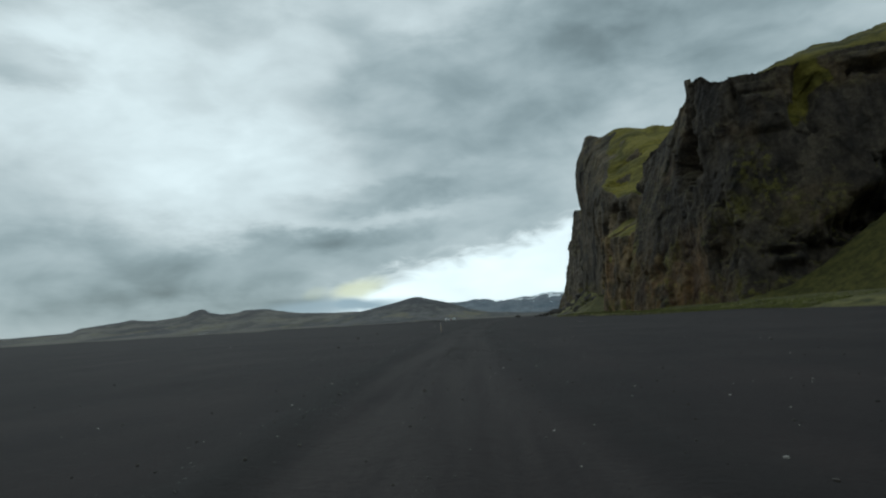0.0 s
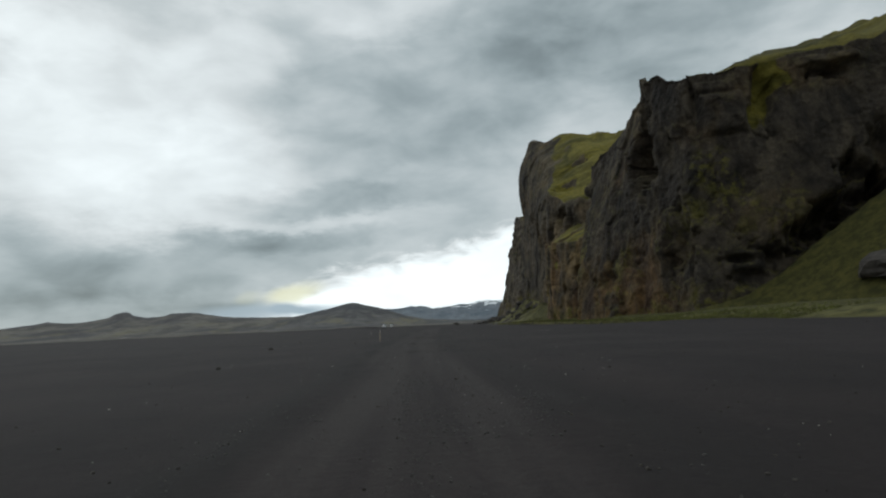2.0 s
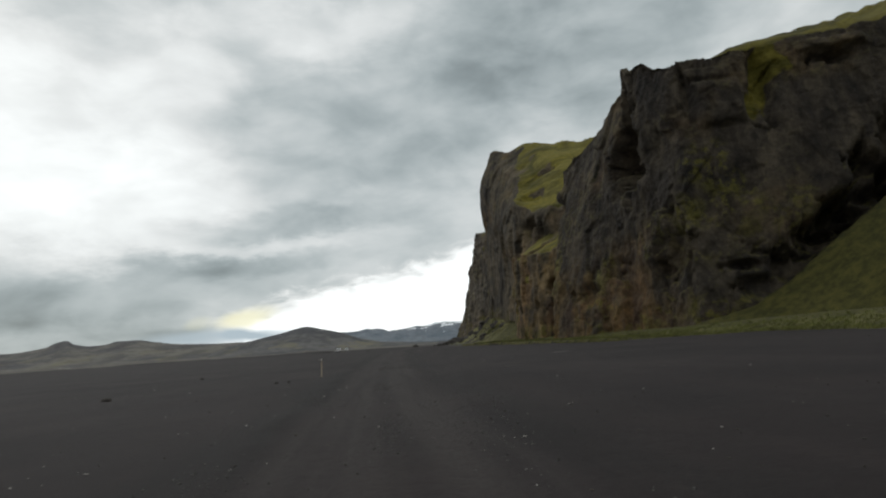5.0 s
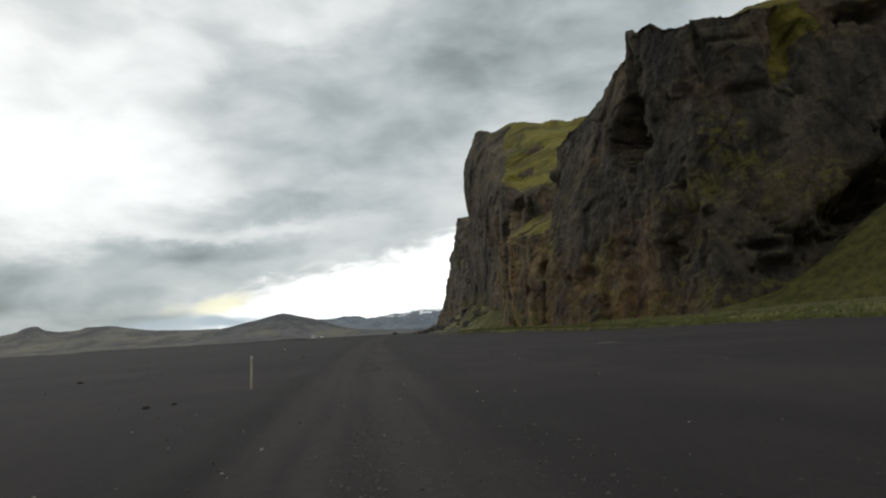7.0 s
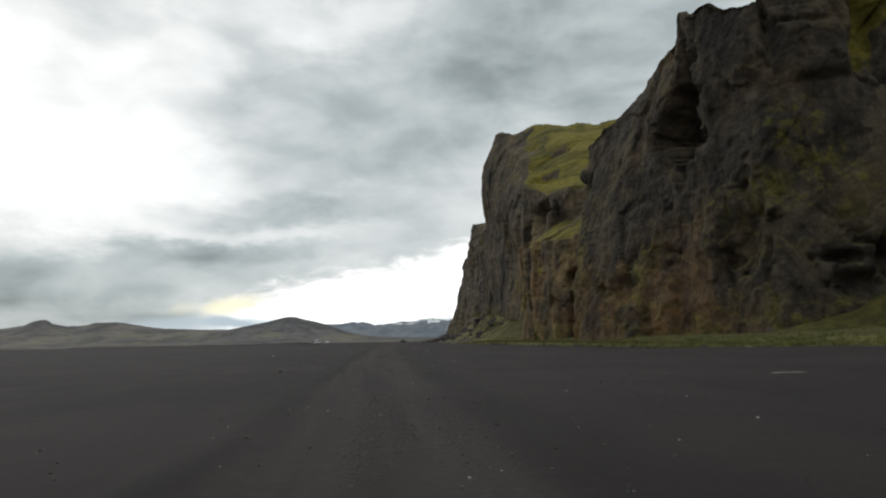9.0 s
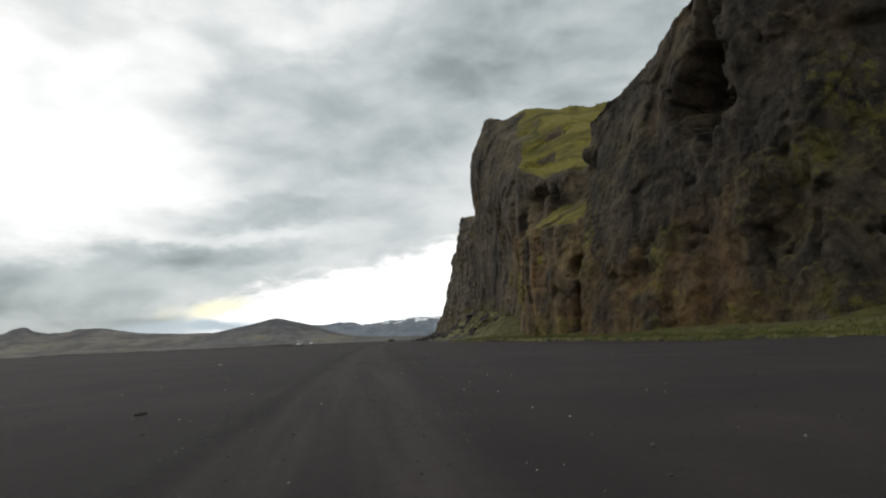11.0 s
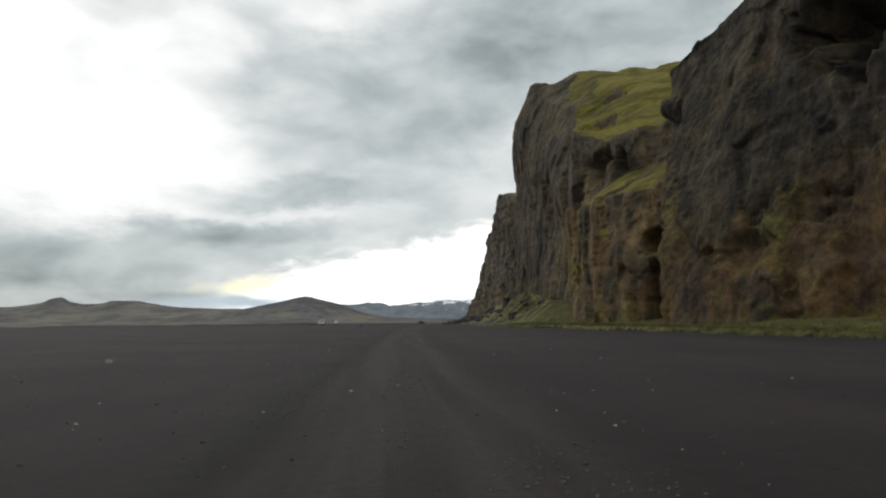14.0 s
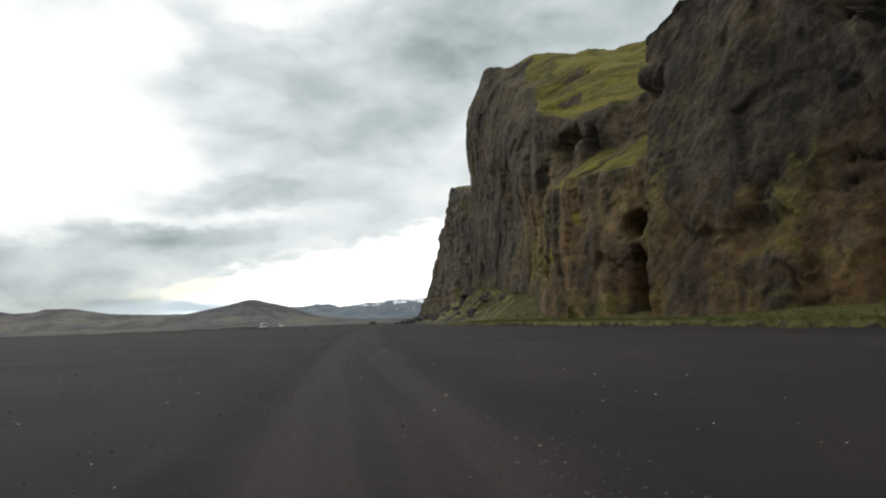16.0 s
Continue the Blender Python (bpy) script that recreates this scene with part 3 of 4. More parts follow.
    for cx, cy, cz, rx, ry, rz in mossy:
        q = ((P[..., 0] - cx) / rx) ** 2 + ((P[..., 1] - cy) / ry) ** 2 + ((P[..., 2] - cz) / rz) ** 2
        moss = np.maximum(moss, 0.8 * smooth(1.8, 0.3, q * (1 + 0.7 * patchy)))
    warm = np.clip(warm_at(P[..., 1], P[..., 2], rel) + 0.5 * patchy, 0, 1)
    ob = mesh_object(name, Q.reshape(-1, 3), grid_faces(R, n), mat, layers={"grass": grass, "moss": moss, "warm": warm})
    return tagged(ob, label, "cliff")


HEADLAND = [
    (92, 234, 4, 50, 10, 14), (65, 228, 2, 50, 14, 18), (52, 221.5, 0, 51, 14, 20), (46.8, 216.5, 0, 53, 14.6, 19.5), (48.5, 207, 0, 55, 14.4, 15),
    (51.5, 196, 0, 58, 13.6, 10), (56.5, 187, 0, 61.5, 7.2, 4), (61.5, 174, 1, 61.8, 0.6, 4), (65, 161, 2, 58.2, 2, 5), (77, 156, 8, 60, 1, 5),
    (99, 151, 18, 61.5, 2, 7), (140, 140, 37, 74, 4, 10), (210, 120, 58, 95, 5, 12),
]
# hollows and bulges of the near face: caves, the overhang above the green slope, the broken crown
CAVES = [
    (52, 224.5, 15.5, 6, 2.6, 2.6, 9), (50, 223, 6, 6, 1.4, 7, 7), (65, 186.5, 42.5, 10, 6.5, 7.5, 21), (64.5, 183, 52, 8, 2.6, 8, 7),
    (52, 201, 12, 4, 3.5, 4, 2.2), (53, 190, 5, 3, 4, 5, 2.2), (62, 168, 18, 6, 5, 6, 2.4), (72, 157.5, 12.6, 3.6, 6, 1.2, 3.5), (57, 233, 40, 4, 4, 2, 2),
]
OVERHANG = [
    (75, 157, 8, 5, 6, 2.4, 3.5), (81, 156, 12.5, 5, 6, 3.2, 6.5), (87, 155, 16.8, 5, 6, 3.6, 8), (93, 154, 21, 5, 6, 3.8, 8),
    (100, 152, 25, 6, 6, 4, 7), (120, 146, 33, 14, 6, 4, 6), (94, 153, 22, 4, 7, 4, 6.5), (100, 152, 29, 4.5, 7, 5, 7.5),
    (106, 150, 37, 5, 7, 6, 6.5),
]
CROWN = [
    (97, 154, 55.5, 5, 6, 1.6, 4), (67.8, 160, 52, 1.0, 6, 6, 1.8), (82, 158, 52, 2.6, 7, 8, 3.2), (79.2, 158, 46, 1.5, 7, 4, 1.8),
    (73, 158, 42.4, 3.4, 6, 0.8, 0.9), (59, 235, 44.5, 3, 3, 2.4, -2.5),
]
CROWN_BLOCKS = [(73.4, 158.5, 47.8, 4.3, 9, 5.0, 2.2), (72.6, 159, 55.0, 4.0, 9, 1.3, 1.1), (98, 153, 58.5, 7, 8, 1.2, 1.8)]
# warm brown only low down; the shade-dark base shows above
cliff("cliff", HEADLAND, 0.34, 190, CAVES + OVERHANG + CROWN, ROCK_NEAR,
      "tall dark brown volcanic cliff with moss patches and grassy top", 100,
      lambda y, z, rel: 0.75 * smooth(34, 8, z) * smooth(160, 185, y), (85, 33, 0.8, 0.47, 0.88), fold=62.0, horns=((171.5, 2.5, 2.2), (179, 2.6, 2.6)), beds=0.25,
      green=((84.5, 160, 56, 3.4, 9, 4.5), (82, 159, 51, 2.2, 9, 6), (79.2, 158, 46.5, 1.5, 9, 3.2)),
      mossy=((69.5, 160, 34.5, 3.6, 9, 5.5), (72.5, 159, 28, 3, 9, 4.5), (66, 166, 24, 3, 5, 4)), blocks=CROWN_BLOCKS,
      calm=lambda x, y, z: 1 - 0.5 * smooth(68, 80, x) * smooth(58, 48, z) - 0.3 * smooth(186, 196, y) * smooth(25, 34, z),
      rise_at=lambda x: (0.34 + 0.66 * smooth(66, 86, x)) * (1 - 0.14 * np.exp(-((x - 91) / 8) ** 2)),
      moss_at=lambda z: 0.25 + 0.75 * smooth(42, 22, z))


def ledge_shelf(col, z):
    y, top = col[:, 1][None, :], col[:, 3][None, :]
    wide = np.interp(col[:, 1], [226, 236, 246, 268, 286], [14, 14, 12, 5, 0])[None, :]
    rib = smooth(285, 305, y) * smooth(420, 395, y)
    return wide * smooth(26.5, 36.5, z) + rib * (2.5 * smooth(-12, 0, z - top) ** 1.5 - 3.0 * np.exp(-((z - top + 20) / 12) ** 2))


def bowl(x, y):
    """The grass bowl: it climbs to a rim that runs back from the sea edge, and falls away behind."""
    rim_y = np.interp(x, [58, 64.5, 75, 91, 104, 125, 150, 220], [383, 375, 361, 343, 329, 312, 296, 260])
    rim_z = np.interp(x, [60, 64, 68, 74, 80, 85.5, 91, 95.5, 101.5, 104.5, 109, 130, 200], [96.5, 98, 99.6, 99.2, 100.2, 99, 95.6, 95.5, 93, 94.3, 93.5, 93, 92])
    gone = rim_y - y
    return rim_z - np.where(gone > 0, 0.47 * gone + 0.3 * np.sin(gone * 0.19 + x * 0.05), -0.45 * gone)


LEDGE = [
    (88, 446, 2, 68, 6, 2), (71.3, 420, 2, 92, 3, 0), (60.9, 396, 2, 100.5, 5, 0), (59.2, 374, 2, 100.5, 5, 0), (60.5, 344, 2, 83, 3, 0), (60, 316, 1, 70, 2, 0),
    (55, 288, 0, 54, 2, 0), (49.5, 266, 0, 45, 3, 0), (47.5, 250, 0, 43.5, 3.5, 0), (49, 236, 0, 43, 3, 0), (55, 226, 0, 43, 2, 0), (68, 222, 0, 43, 2, 0),
]
BOWL_HOLLOWS = [
    (56, 270, 41, 8, 7, 4, 6), (58, 267, 39.5, 7, 3, 3.6, 6), (60, 256, 37.8, 7, 2.2, 2.6, 8), (70, 304, 67, 8, 5, 5, 1.5),
    (80, 304, 68.5, 8, 5, 5, 1.5), (90, 304, 70, 8, 5, 5, 1.3), (66, 286, 56, 8, 5, 5, 2), (62, 346, 55, 5, 5, 5, -2), (62, 300, 50, 6, 5, 10, 2), (62, 330, 40, 6, 6, 14, 2),
]
WALL_HOLLOWS = [
    (52.5, 230, 16, 9, 2.6, 2.5, 20), (52.5, 229, 5.5, 9, 1.6, 7, 18), (55, 283, 25, 5, 3, 16, 3.2), (51, 246, 31, 7, 1.8, 6, 2.6),
    (57, 296, 34, 5, 3, 12, 2.6), (60, 305, 12, 5, 6, 10, 2),
]
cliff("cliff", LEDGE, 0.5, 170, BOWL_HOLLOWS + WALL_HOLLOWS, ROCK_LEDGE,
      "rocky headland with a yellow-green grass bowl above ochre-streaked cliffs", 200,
      lambda y, z, rel: 0.85 * smooth(50, 22, z) * smooth(350, 290, y), (125, 15.3, 0.47, 1.0, 0.05), shelf=ledge_shelf,
      turf_at=lambda y, z, deep: np.maximum(smooth(-0.04, 0.04, deep - 0.12 * smooth(300, 330, y)) * smooth(2, -8, y - 335 - 1.36 * (z - 80)), smooth(290, 280, y) * np.where(z < 38, smooth(1.2, 3.5, np.abs(y - 246.0) + 1.0 * np.sin(z * 2.1)) * smooth(262, 257, y), 1)),
      green=((53, 238, 31.5, 6, 4.0, 3.0), (48.5, 252, 28.2, 5, 3.2, 2.0), (50, 262, 14, 5, 3, 2.5), (47, 246, 20, 4, 2.5, 2)), moss_at=lambda z: 0.3 + 0.7 * smooth(45, 25, z), grit=0.45, beds=0.4, plateau=bowl, calm=lambda x, y, z: 1 - 0.35 * smooth(262, 285, y))

BUTTRESS = [
    (110, 390, 2, 50, 4, 0), (86, 430, 2, 60, 4, 0), (74, 470, 2, 73, 5, 0), (71, 500, 2, 78.5, 6, 0), (71, 508, 2, 75, 6, 0), (71.5, 534, 2, 60, 5, 0), (74, 577, 2, 42, 5, 0), (74, 617, 2, 26, 5, 0),
    (74.5, 655, 1, 9, 4, 0), (86, 683, 0, 3, 2, 0),
]
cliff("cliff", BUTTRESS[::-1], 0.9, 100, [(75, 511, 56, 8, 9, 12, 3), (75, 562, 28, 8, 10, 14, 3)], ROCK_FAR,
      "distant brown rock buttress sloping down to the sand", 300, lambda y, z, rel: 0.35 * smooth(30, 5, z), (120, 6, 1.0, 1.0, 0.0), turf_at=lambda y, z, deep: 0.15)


# ---- far hills ----
def hills(name, rows, dist, depth, mat, label, seed, relief_m):
    az_t, el_t = np.array(rows[::2], float), np.array(rows[1::2], float)
    a = np.linspace(az_t[0], az_t[-1], 420)
    prof = np.tan(np.radians(np.interp(a, az_t, el_t))) * dist
    k = np.hanning(5)[1:-1]
    prof = np.convolve(np.pad(prof, 1, mode="edge"), k / k.sum(), "valid")
    t = np.linspace(0, 1.5, 60)[:, None]
    d = dist - depth * (1 - t)
    rise = np.where(t < 1, smooth(-0.15, 1.0, t) ** 1.2, 1 - 0.8 * smooth(1.0, 1.6, t))
    x, y = d * np.sin(np.radians(a)), d * np.cos(np.radians(a)) + 60
    p = np.stack([x, y, 0 * x], -1).reshape(-1, 3)
    rid = fbm(p, (depth * 0.22, depth * 0.5, 1), 5, seed=seed, ridge=True).reshape(x.shape)
    fine_r = fbm(p, 45, 3, seed=seed + 5).reshape(x.shape)
    jag = fbm(p, 90, 4, 0.6, seed=seed + 9, ridge=True).reshape(x.shape)
    crest = fbm(np.stack([a * dist * 0.01745, 0 * a, 0 * a], 1), 120, 4, 0.6, seed=seed + 13, ridge=True)
    prof = prof + relief_m * crest
    z = prof * rise * (1 + 0.22 * rid * (1 - rise)) + relief_m * (0.3 * fine_r + 0.6 * jag - 0.5) * rise - 2
    ob = mesh_object(name, np.stack([x, y, z], -1).reshape(-1, 3), grid_faces(*x.shape), mat)
    return tagged(ob, label, "hill")


hills("hill", [-50, .4, -42, .5, -37.6, .52, -33.8, .75, -33.2, 1.03, -30.6, 1.26, -29.5, 1.5, -28.6, 1.33, -27.1, 1.38, -25.3, 1.65, -24.95, 1.91, -24.4, 2.06, -24, 2.06, -23.6, 1.74, -22.6, 1.53,
               -21.2, 1.63, -20.8, 1.81, -19.3, 1.86, -18.1, 1.68, -15.9, 1.32, -14.1, 1.22, -11.4, 1.2, -8, 1.0, -2, .6, 4, .2], 3250, 900, HILL_LEFT, "long low moorland hills with pale patches on the horizon", 400, 3.5)
hills("hill", [-14, .3, -12.5, .85, -11.3, 1.1, -9.5, 1.45, -7.66, 1.8, -6.3, 2.17, -5.9, 2.22, -5.4, 2.15, -4.8, 1.97, -2.86, 1.5, -1.2, .86, .7, .45, 3, .25, 8, .15, 14, .1],
      2600, 650, HILL_CONE, "rounded grey-brown conical hill rising over the plain", 420, 1.5)
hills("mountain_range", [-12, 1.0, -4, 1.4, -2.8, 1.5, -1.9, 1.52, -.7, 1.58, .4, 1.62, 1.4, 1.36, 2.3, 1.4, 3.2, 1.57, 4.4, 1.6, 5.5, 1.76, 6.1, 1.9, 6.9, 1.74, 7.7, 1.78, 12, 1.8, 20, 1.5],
      4500, 1100, HILL_FAR, "far mountains in haze-tinted blue-grey with snow along the crest", 440, 11.0)


# ---- things on the flat ----
def part(name, bm, mat, parent, label=""):
    me = bpy.data.meshes.new(name)
    bm.to_mesh(me)
    bm.free()
    me.materials.append(mat)
    ob = new(name, me)
    ob.parent = parent
    return tagged(ob, label)


def box(x0, x1, y0, y1, z0, z1, bevel=0.0, taper=0.0):
    bm = bmesh.new()
    bmesh.ops.create_cube(bm, size=1)
    for v in bm.verts:
        k = 1 - taper if v.co.z > 0 else 1
        v.co = Vector(((x0 + x1) / 2 + v.co.x * (x1 - x0) * k, (y0 + y1) / 2 + v.co.y * (y1 - y0) * k, (z0 + z1) / 2 + v.co.z * (z1 - z0)))
    if bevel:
        bmesh.ops.bevel(bm, geom=bm.edges[:], offset=bevel, segments=2, affect="EDGES", profile=0.6)
    return bm


def floor_at(x, y):
    return float(ground_height(np.array([x]), np.array([y]))[0])


def marker_post():
    """A weathered roadside stake."""
    root = new("marker_post")
    bm = box(-0.029, 0.029, -0.02, 0.02, -0.12, 0.80, 0.006)
    bmesh.ops.subdivide_edges(bm, edges=[e for e in bm.edges if abs(e.verts[0].co.z - e.verts[1].co.z) > 0.3], cuts=5)
    part("stake", bm, plain_material("faded_yellow_paint", (0.42, 0.33, 0.235), 0.7, vary=0.3, scale=9.0), root)
    part("reflector_band", box(-0.031, 0.031, -0.023, 0.023, 0.80, 0.865, 0.004), plain_material("dull_band", (0.3, 0.25, 0.2), 0.5), root, "dull brownish reflector band")
    part("cap", box(-0.03, 0.03, -0.021, 0.021, 0.865, 0.95, 0.008), plain_material("pale_cap", (0.55, 0.52, 0.46), 0.6), root, "pale stake top")
    root.matrix_basis = pose(-4.72, 72.3, floor_at(-4.72, 72.3), 0, 2.0, 20)
    return tagged(root, "thin faded yellow marker post stuck in black sand", "post")


marker_post()


def car():
    root = new("car")
    paint = plain_material("white_car_paint", (0.86, 0.86, 0.86), 0.3, vary=0.03)
    glass = plain_material("car_glass", (0.03, 0.035, 0.04), 0.08, vary=0.1)
    rubber = plain_material("tyre_rubber", (0.02, 0.02, 0.02), 0.85)
    alloy = plain_material("wheel_alloy", (0.45, 0.45, 0.46), 0.35, 0.8)
    red = plain_material("red_lens", (0.45, 0.03, 0.02), 0.25)
    lamp = plain_material("clear_lens", (0.7, 0.7, 0.68), 0.15)
    trim = plain_material("black_trim", (0.03, 0.03, 0.03), 0.6)
    body = part("body", box(-0.9, 0.9, -2.2, 2.2, 0.34, 0.98, 0.14), paint, root)
    part("cabin", box(-0.8, 0.8, -2.0, 1.0, 0.97, 1.62, 0.12, 0.14), paint, root)
    part("rear_window", box(-0.62, 0.62, -2.0, -1.93, 1.08, 1.46, 0.02), glass, root, "dark rear window")
    part("windscreen", box(-0.64, 0.64, 0.92, 0.99, 1.08, 1.48, 0.02), glass, root, "dark windscreen")
    for sx in (-1, 1):
        part("side_window", box(sx * 0.79 - 0.03, sx * 0.79 + 0.03, -1.7, 0.7, 1.1, 1.45, 0.02), glass, root, "dark side window")
        part("tail_light", box(sx * 0.74 - 0.1, sx * 0.74 + 0.1, -2.23, -2.1, 0.72, 0.95, 0.02), red, root, "red tail light")
        part("headlight", box(sx * 0.7 - 0.14, sx * 0.7 + 0.14, 2.1, 2.23, 0.66, 0.8, 0.02), lamp, root, "clear headlight")
        part("mirror", box(sx * 0.98 - 0.09, sx * 0.98 + 0.09, 0.62, 0.74, 1.02, 1.16, 0.03), trim, root)
        for yy in (-1.35, 1.35):
            bm = bmesh.new()
            bmesh.ops.create_cone(bm, cap_ends=True, segments=24, radius1=0.34, radius2=0.34, depth=0.22, matrix=pose(sx * 0.82, yy, 0.34, 0, 90, 0))
            bmesh.ops.bevel(bm, geom=[e for e in bm.edges if len(e.link_faces) == 2 and e.calc_face_angle() > 1], offset=0.03, segments=2, affect="EDGES")
            wheel = part("wheel", bm, rubber, root, "black tyre")
            bm = bmesh.new()
            bmesh.ops.create_cone(bm, cap_ends=True, segments=20, radius1=0.2, radius2=0.17, depth=0.03, matrix=pose(sx * 0.945, yy, 0.34, 0, 90 * sx, 0))
            part("rim", bm, alloy, wheel, "grey alloy rim")
    part("bumper", box(-0.86, 0.86, -2.27, -2.12, 0.36, 0.56, 0.04), trim, root, "dark plastic bumper")
    return root


first = tagged(car(), "white car parked on the black sand, seen from behind", "car", "cars on the flat")
first.matrix_basis = pose(-17.4, 320.5, floor_at(-17.4, 320.5), 0, 0, 10)
second = tagged(copy_thing(first, pose(-17.5, 400, floor_at(-17.5, 400), 0, 0, 182)), "white car farther off on the black sand, facing the road", "car", "cars on the flat")


# ---- rocks ----
def rock_mesh(seed, detail=3, squash=(1, 1, 0.7), sharp=0.45):
    bm = bmesh.new()
    bmesh.ops.create_icosphere(bm, subdivisions=detail, radius=1)
    co = np.array([v.co[:] for v in bm.verts])
    r = 1 + sharp * fbm(co + seed * 7.7, 0.9, 3, seed=seed) + 0.12 * fbm(co + seed, 0.3, 2, seed=seed + 1, ridge=True)
    for v, k in zip(bm.verts, r):
        v.co = Vector((v.co.x * k * squash[0], v.co.y * k * squash[1], max(v.co.z * k * squash[2], -0.35)))
    me = bpy.data.meshes.new("boulder")
    bm.to_mesh(me)
    bm.free()
    me.materials.append(BOULDER)
    return me


ROCKS = [rock_mesh(k) for k in range(6)]


def boulder(x, y, size, k, label, group=""):
    ob = new("boulder", ROCKS[k % 6])
    ob.matrix_basis = pose(x, y, floor_at(x, y) + 0.12 * size, 0, 0, 57 * k) @ Matrix.Diagonal((size, size * 0.8, size * 0.75, 1))
    return tagged(ob, label, "boulder", group)


boulder(87, 131, 5.5, 2, "dark rock outcrop jutting from the green slope")
boulder(26, 486, 2.3, 1, "large dark boulder alone on the distant sand")
boulder(-4.3, 275.6, 0.5, 3, "small dark rock standing alone on the sand")
for xx, yy, sz, k in ((56, 489, 5.2, 0), (51, 485, 4.2, 2), (46.5, 481, 3.0, 4), (42, 479, 2.0, 5), (53, 476, 2.2, 1), (60, 478, 2.8, 3), (48.5, 474, 1.5, 0), (38.5, 480, 1.2, 2)):
    boulder(xx, yy, sz, k, "brown fallen rock block at the tip of the cliff foot", "rock blocks at the cliff foot")
rng = np.random.default_rng(5)
for k in range(16):
    yy = 330 + 21 * k + rng.uniform(-8, 8)
    xx = float(np.interp(yy, [300, 400, 500, 655, 700], [56, 58, 69, 72, 74])) - rng.uniform(1, 11)
    boulder(xx, yy, rng.uniform(0.8, 2.3), k, "dark fallen boulder on pale stony silt below the cliff", "boulders below the buttress")
for k in range(14):
    yy = 140 + 12 * k + rng.uniform(-5, 5)
    boulder(float(sand_edge(yy)) + rng.uniform(2.5, 7), yy, rng.uniform(0.18, 0.45), k + 2, "small grey rock in the grass under the cliff", "rocks in the grass")
for k in range(20):
    boulder(rng.uniform(49, 59), 318 + 7.5 * k + rng.uniform(-4, 4), rng.uniform(0.9, 2.4), k + 1, "dark fallen boulder on the mossy scree below the cliff", "boulders on the scree")
for xx, yy, sz in ((-6.5, 68.4, 0.12), (-6.0, 68.9, 0.09), (-5.2, 99.5, 0.14), (-12.4, 64, 0.2), (-9.0, 40, 0.12), (-13.6, 83, 0.15)):
    boulder(xx, yy, sz, int(yy), "small dark rock lying on the black sand", "rocks by the track")


DULL = plain_material("dull_stone", (0.15, 0.14, 0.127), 0.9, vary=0.4, scale=9.0, bump=0.01)


def pale_slab(x, y, w, d, h, turn, mat):
    bm = box(-w / 2, w / 2, -d / 2, d / 2, -0.05, h, min(h * 0.3, 0.03), 0.15)
    bmesh.ops.subdivide_edges(bm, edges=bm.edges[:], cuts=2)
    for v in bm.verts:
        v.co += 0.02 * Vector(noise.noise_vector(v.co * 4 + Vector((x, y, 0))))
    me = bpy.data.meshes.new("flat_stone")
    bm.to_mesh(me)
    bm.free()
    me.materials.append(mat)
    ob = new("flat_stone", me)
    ob.matrix_basis = pose(x, y, floor_at(x, y), 0, 0, turn)
    return tagged(ob, "flat pale grey stone lying on the black sand", "stone", "pale stones on the sand")


for item in ((13.3, 89.4, 1.3, 0.34, 0.02, 4, DULL), (-10.0, 134.4, 0.22, 0.16, 0.1, 30, PALE)):
    pale_slab(*item)


def scatter(name, mat, count, seed, place, size, label, category):
    """Many small stones as one mesh."""
    rs = np.random.default_rng(seed)
    bm = bmesh.new()
    bmesh.ops.create_icosphere(bm, subdivisions=1, radius=1)
    base = np.array([v.co[:] for v in bm.verts])
    tri = np.array([[v.index for v in f.verts] for f in bm.faces])
    bm.free()
    x, y = place(rs, count)
    r = size(rs, count)
    z = ground_height(x, y)
    n = len(base)
    form = base[None] * (1 + 0.35 * rs.uniform(-1, 1, (count, n, 1)))
    form = form * r[:, None, None] * rs.uniform(0.6, 1.3, (count, 1, 3)) * np.array([1, 1, 0.65])
    ang = rs.uniform(0, 6.28, count)
    ca, sa = np.cos(ang)[:, None], np.sin(ang)[:, None]
    fx, fy = form[..., 0] * ca - form[..., 1] * sa, form[..., 0] * sa + form[..., 1] * ca
    v = np.stack([fx + x[:, None], fy + y[:, None], form[..., 2] + (z + 0.25 * r)[:, None]], -1).reshape(-1, 3)
    f = (tri[None] + (np.arange(count) * n)[:, None, None]).reshape(-1, 3)
    return tagged(mesh_object(name, v, f.tolist(), mat, soft=False), label, category, kind="stuff")


def near_track(rs, k):
    return rs.normal(-0.5, 5.5, k), rs.uniform(2, 190, k)


def wide_flat(rs, k):
    return rs.uniform(-34, 40, k), rs.uniform(2, 230, k)


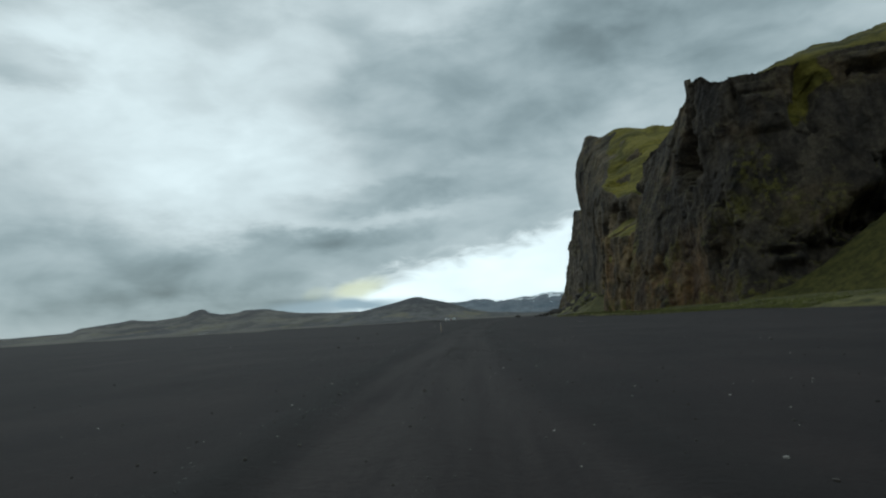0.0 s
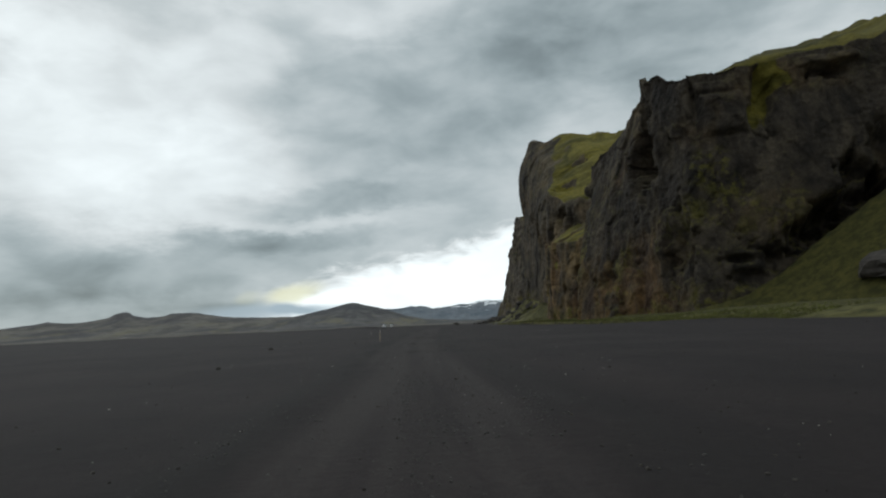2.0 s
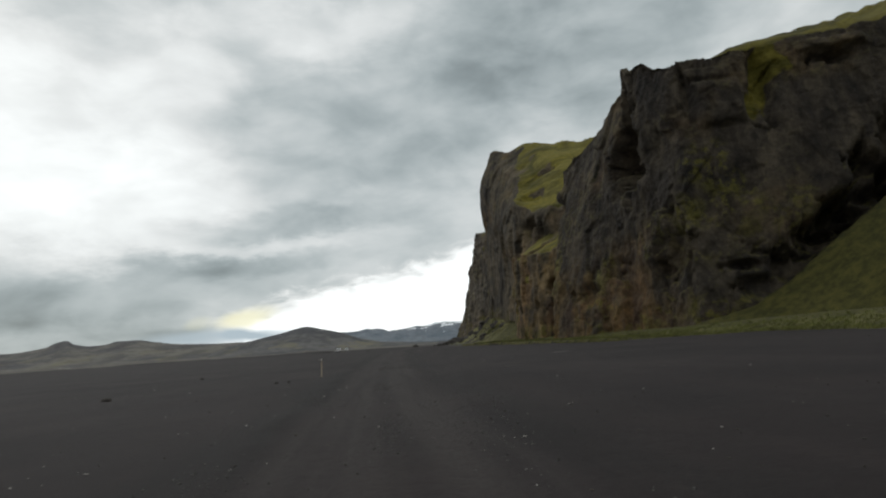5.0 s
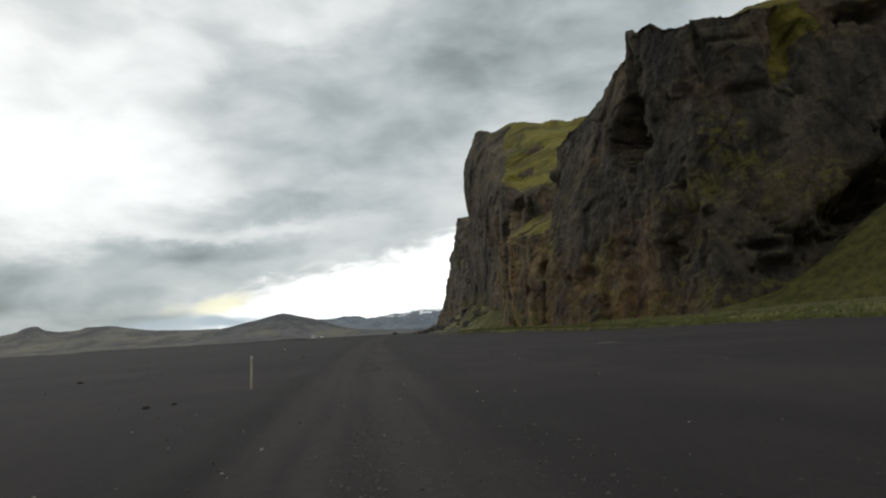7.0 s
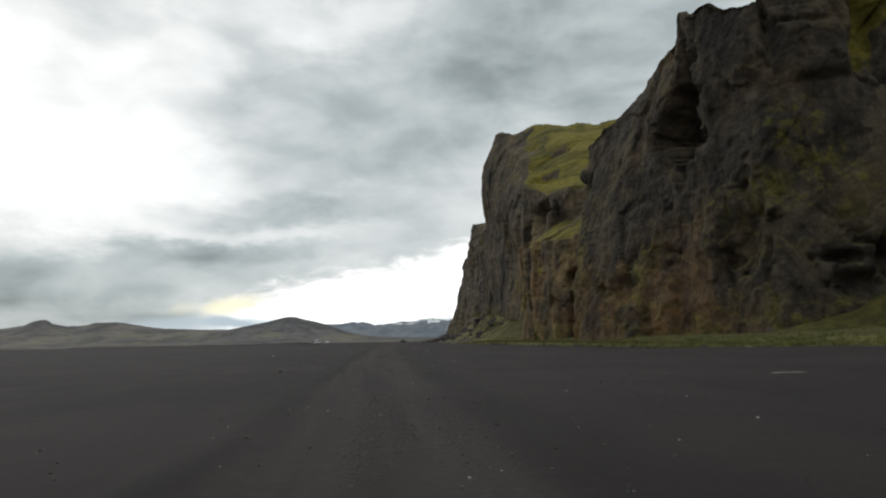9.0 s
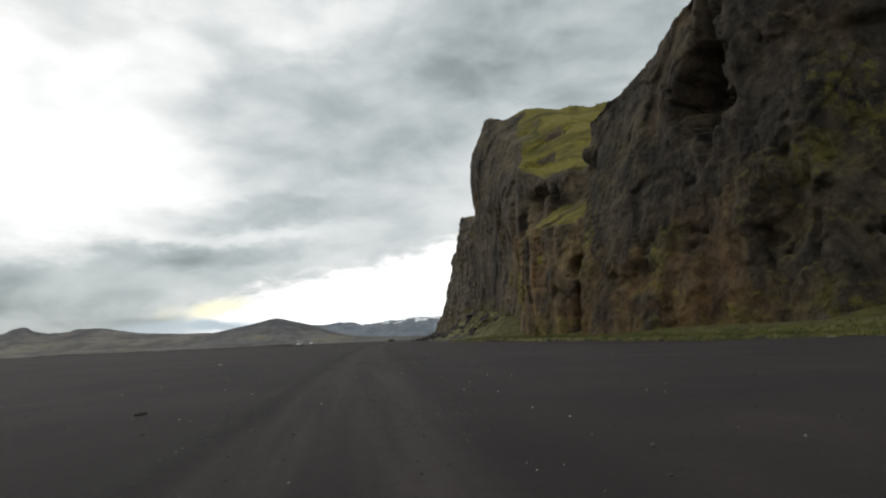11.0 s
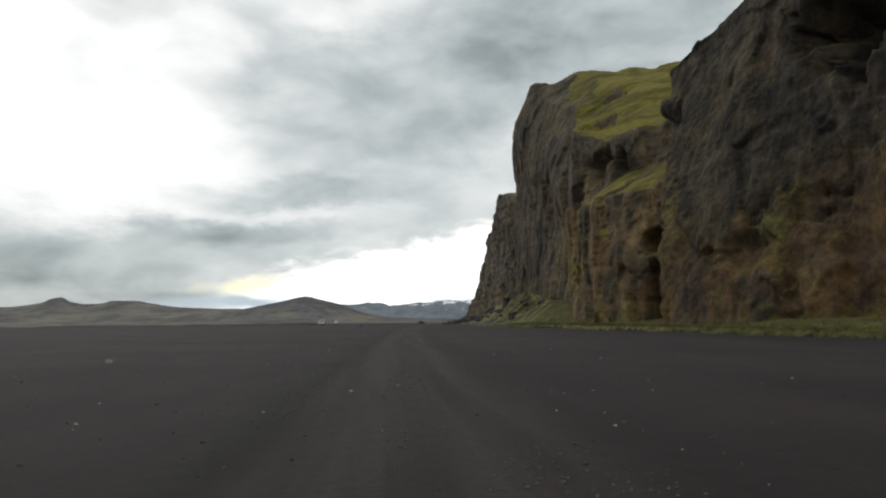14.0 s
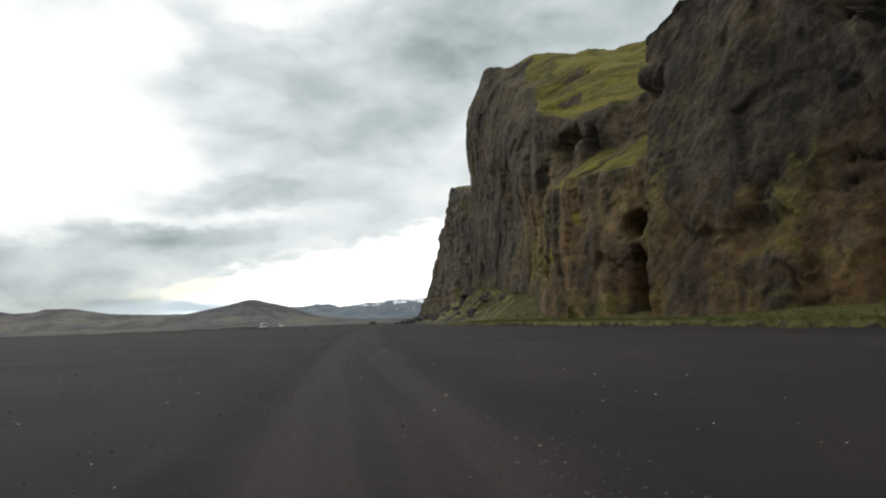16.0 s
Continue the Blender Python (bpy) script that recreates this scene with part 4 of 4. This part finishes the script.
scatter("pale_pebbles", PALE, 1000, 31, near_track, lambda rs, k: 0.008 + 0.024 * rs.power(0.22, k), "small pale pumice pebbles strewn over the track", "pebbles")
scatter("dark_gravel", BOULDER, 4000, 32, near_track, lambda rs, k: 0.01 + 0.022 * rs.power(0.3, k), "dark volcanic gravel strewn over the track", "gravel")
def in_swathes(rs, k):
    """Loose stones thrown to the edges of the wheel tracks, in patches."""
    x = np.choose(rs.integers(0, 4, k * 4), [rs.normal(-1.9, 0.4, k * 4), rs.normal(0.0, 0.18, k * 4), rs.normal(0.65, 0.3, k * 4), rs.normal(1.7, 0.5, k * 4)])
    y = rs.uniform(2, 150, k * 4)
    keep = fbm(np.stack([x, y, 0 * x], 1), (1.6, 6, 1), 3, seed=61) + rs.normal(0, 0.12, k * 4)
    best = np.argsort(-keep)[:k]
    x, y = x[best], y[best]
    return x + track_x(y), y


GRAVEL = plain_material("track_gravel", (0.085, 0.078, 0.072), 0.9, vary=0.5, scale=20.0)
scatter("track_gravel", GRAVEL, 9000, 36, in_swathes, lambda rs, k: 0.007 + 0.017 * rs.power(0.35, k), "grey gravel thrown to the edges of the wheel tracks", "gravel")
scatter("sand_stones", BOULDER, 700, 33, wide_flat, lambda rs, k: 0.014 + 0.04 * rs.power(0.25, k), "dark stones scattered over the black sand flat", "stones")
scatter("pale_stones", PALE, 80, 34, wide_flat, lambda rs, k: 0.01 + 0.026 * rs.power(0.25, k), "pale stones scattered over the black sand flat", "stones")


def grass_tufts():
    """Tufts of blades along the apron."""
    rs = np.random.default_rng(77)
    k, blades = 7000, 6
    y = rs.uniform(90, 300, k)
    e = np.abs(rs.normal(0, 1, k)) * 5 - 0.6
    x = sand_edge(y) + e
    z = ground_height(x, y)
    hgt = rs.uniform(0.15, 0.45, (k, blades))
    a = rs.uniform(0, 6.28, (k, blades))
    bx, by = x[:, None] + rs.normal(0, 0.13, (k, blades)), y[:, None] + rs.normal(0, 0.13, (k, blades))
    w = 0.045
    low1 = np.stack([bx - w * np.cos(a), by - w * np.sin(a), z[:, None] - 0.03 + 0 * a], -1)
    low2 = np.stack([bx + w * np.cos(a), by + w * np.sin(a), z[:, None] - 0.03 + 0 * a], -1)
    tip = np.stack([bx + rs.normal(0, 0.12, a.shape), by + rs.normal(0, 0.12, a.shape), z[:, None] + hgt], -1)
    v = np.stack([low1, low2, tip], 2).reshape(-1, 3)
    f = np.arange(len(v)).reshape(-1, 3)
    mat = plain_material("grass_blade", (0.11, 0.112, 0.026), 0.8, vary=0.45, scale=0.4)
    return tagged(mesh_object("grass_tufts", v, f.tolist(), mat, soft=False), "yellow-green grass tufts along the foot of the cliff", "grass", kind="stuff")


grass_tufts()
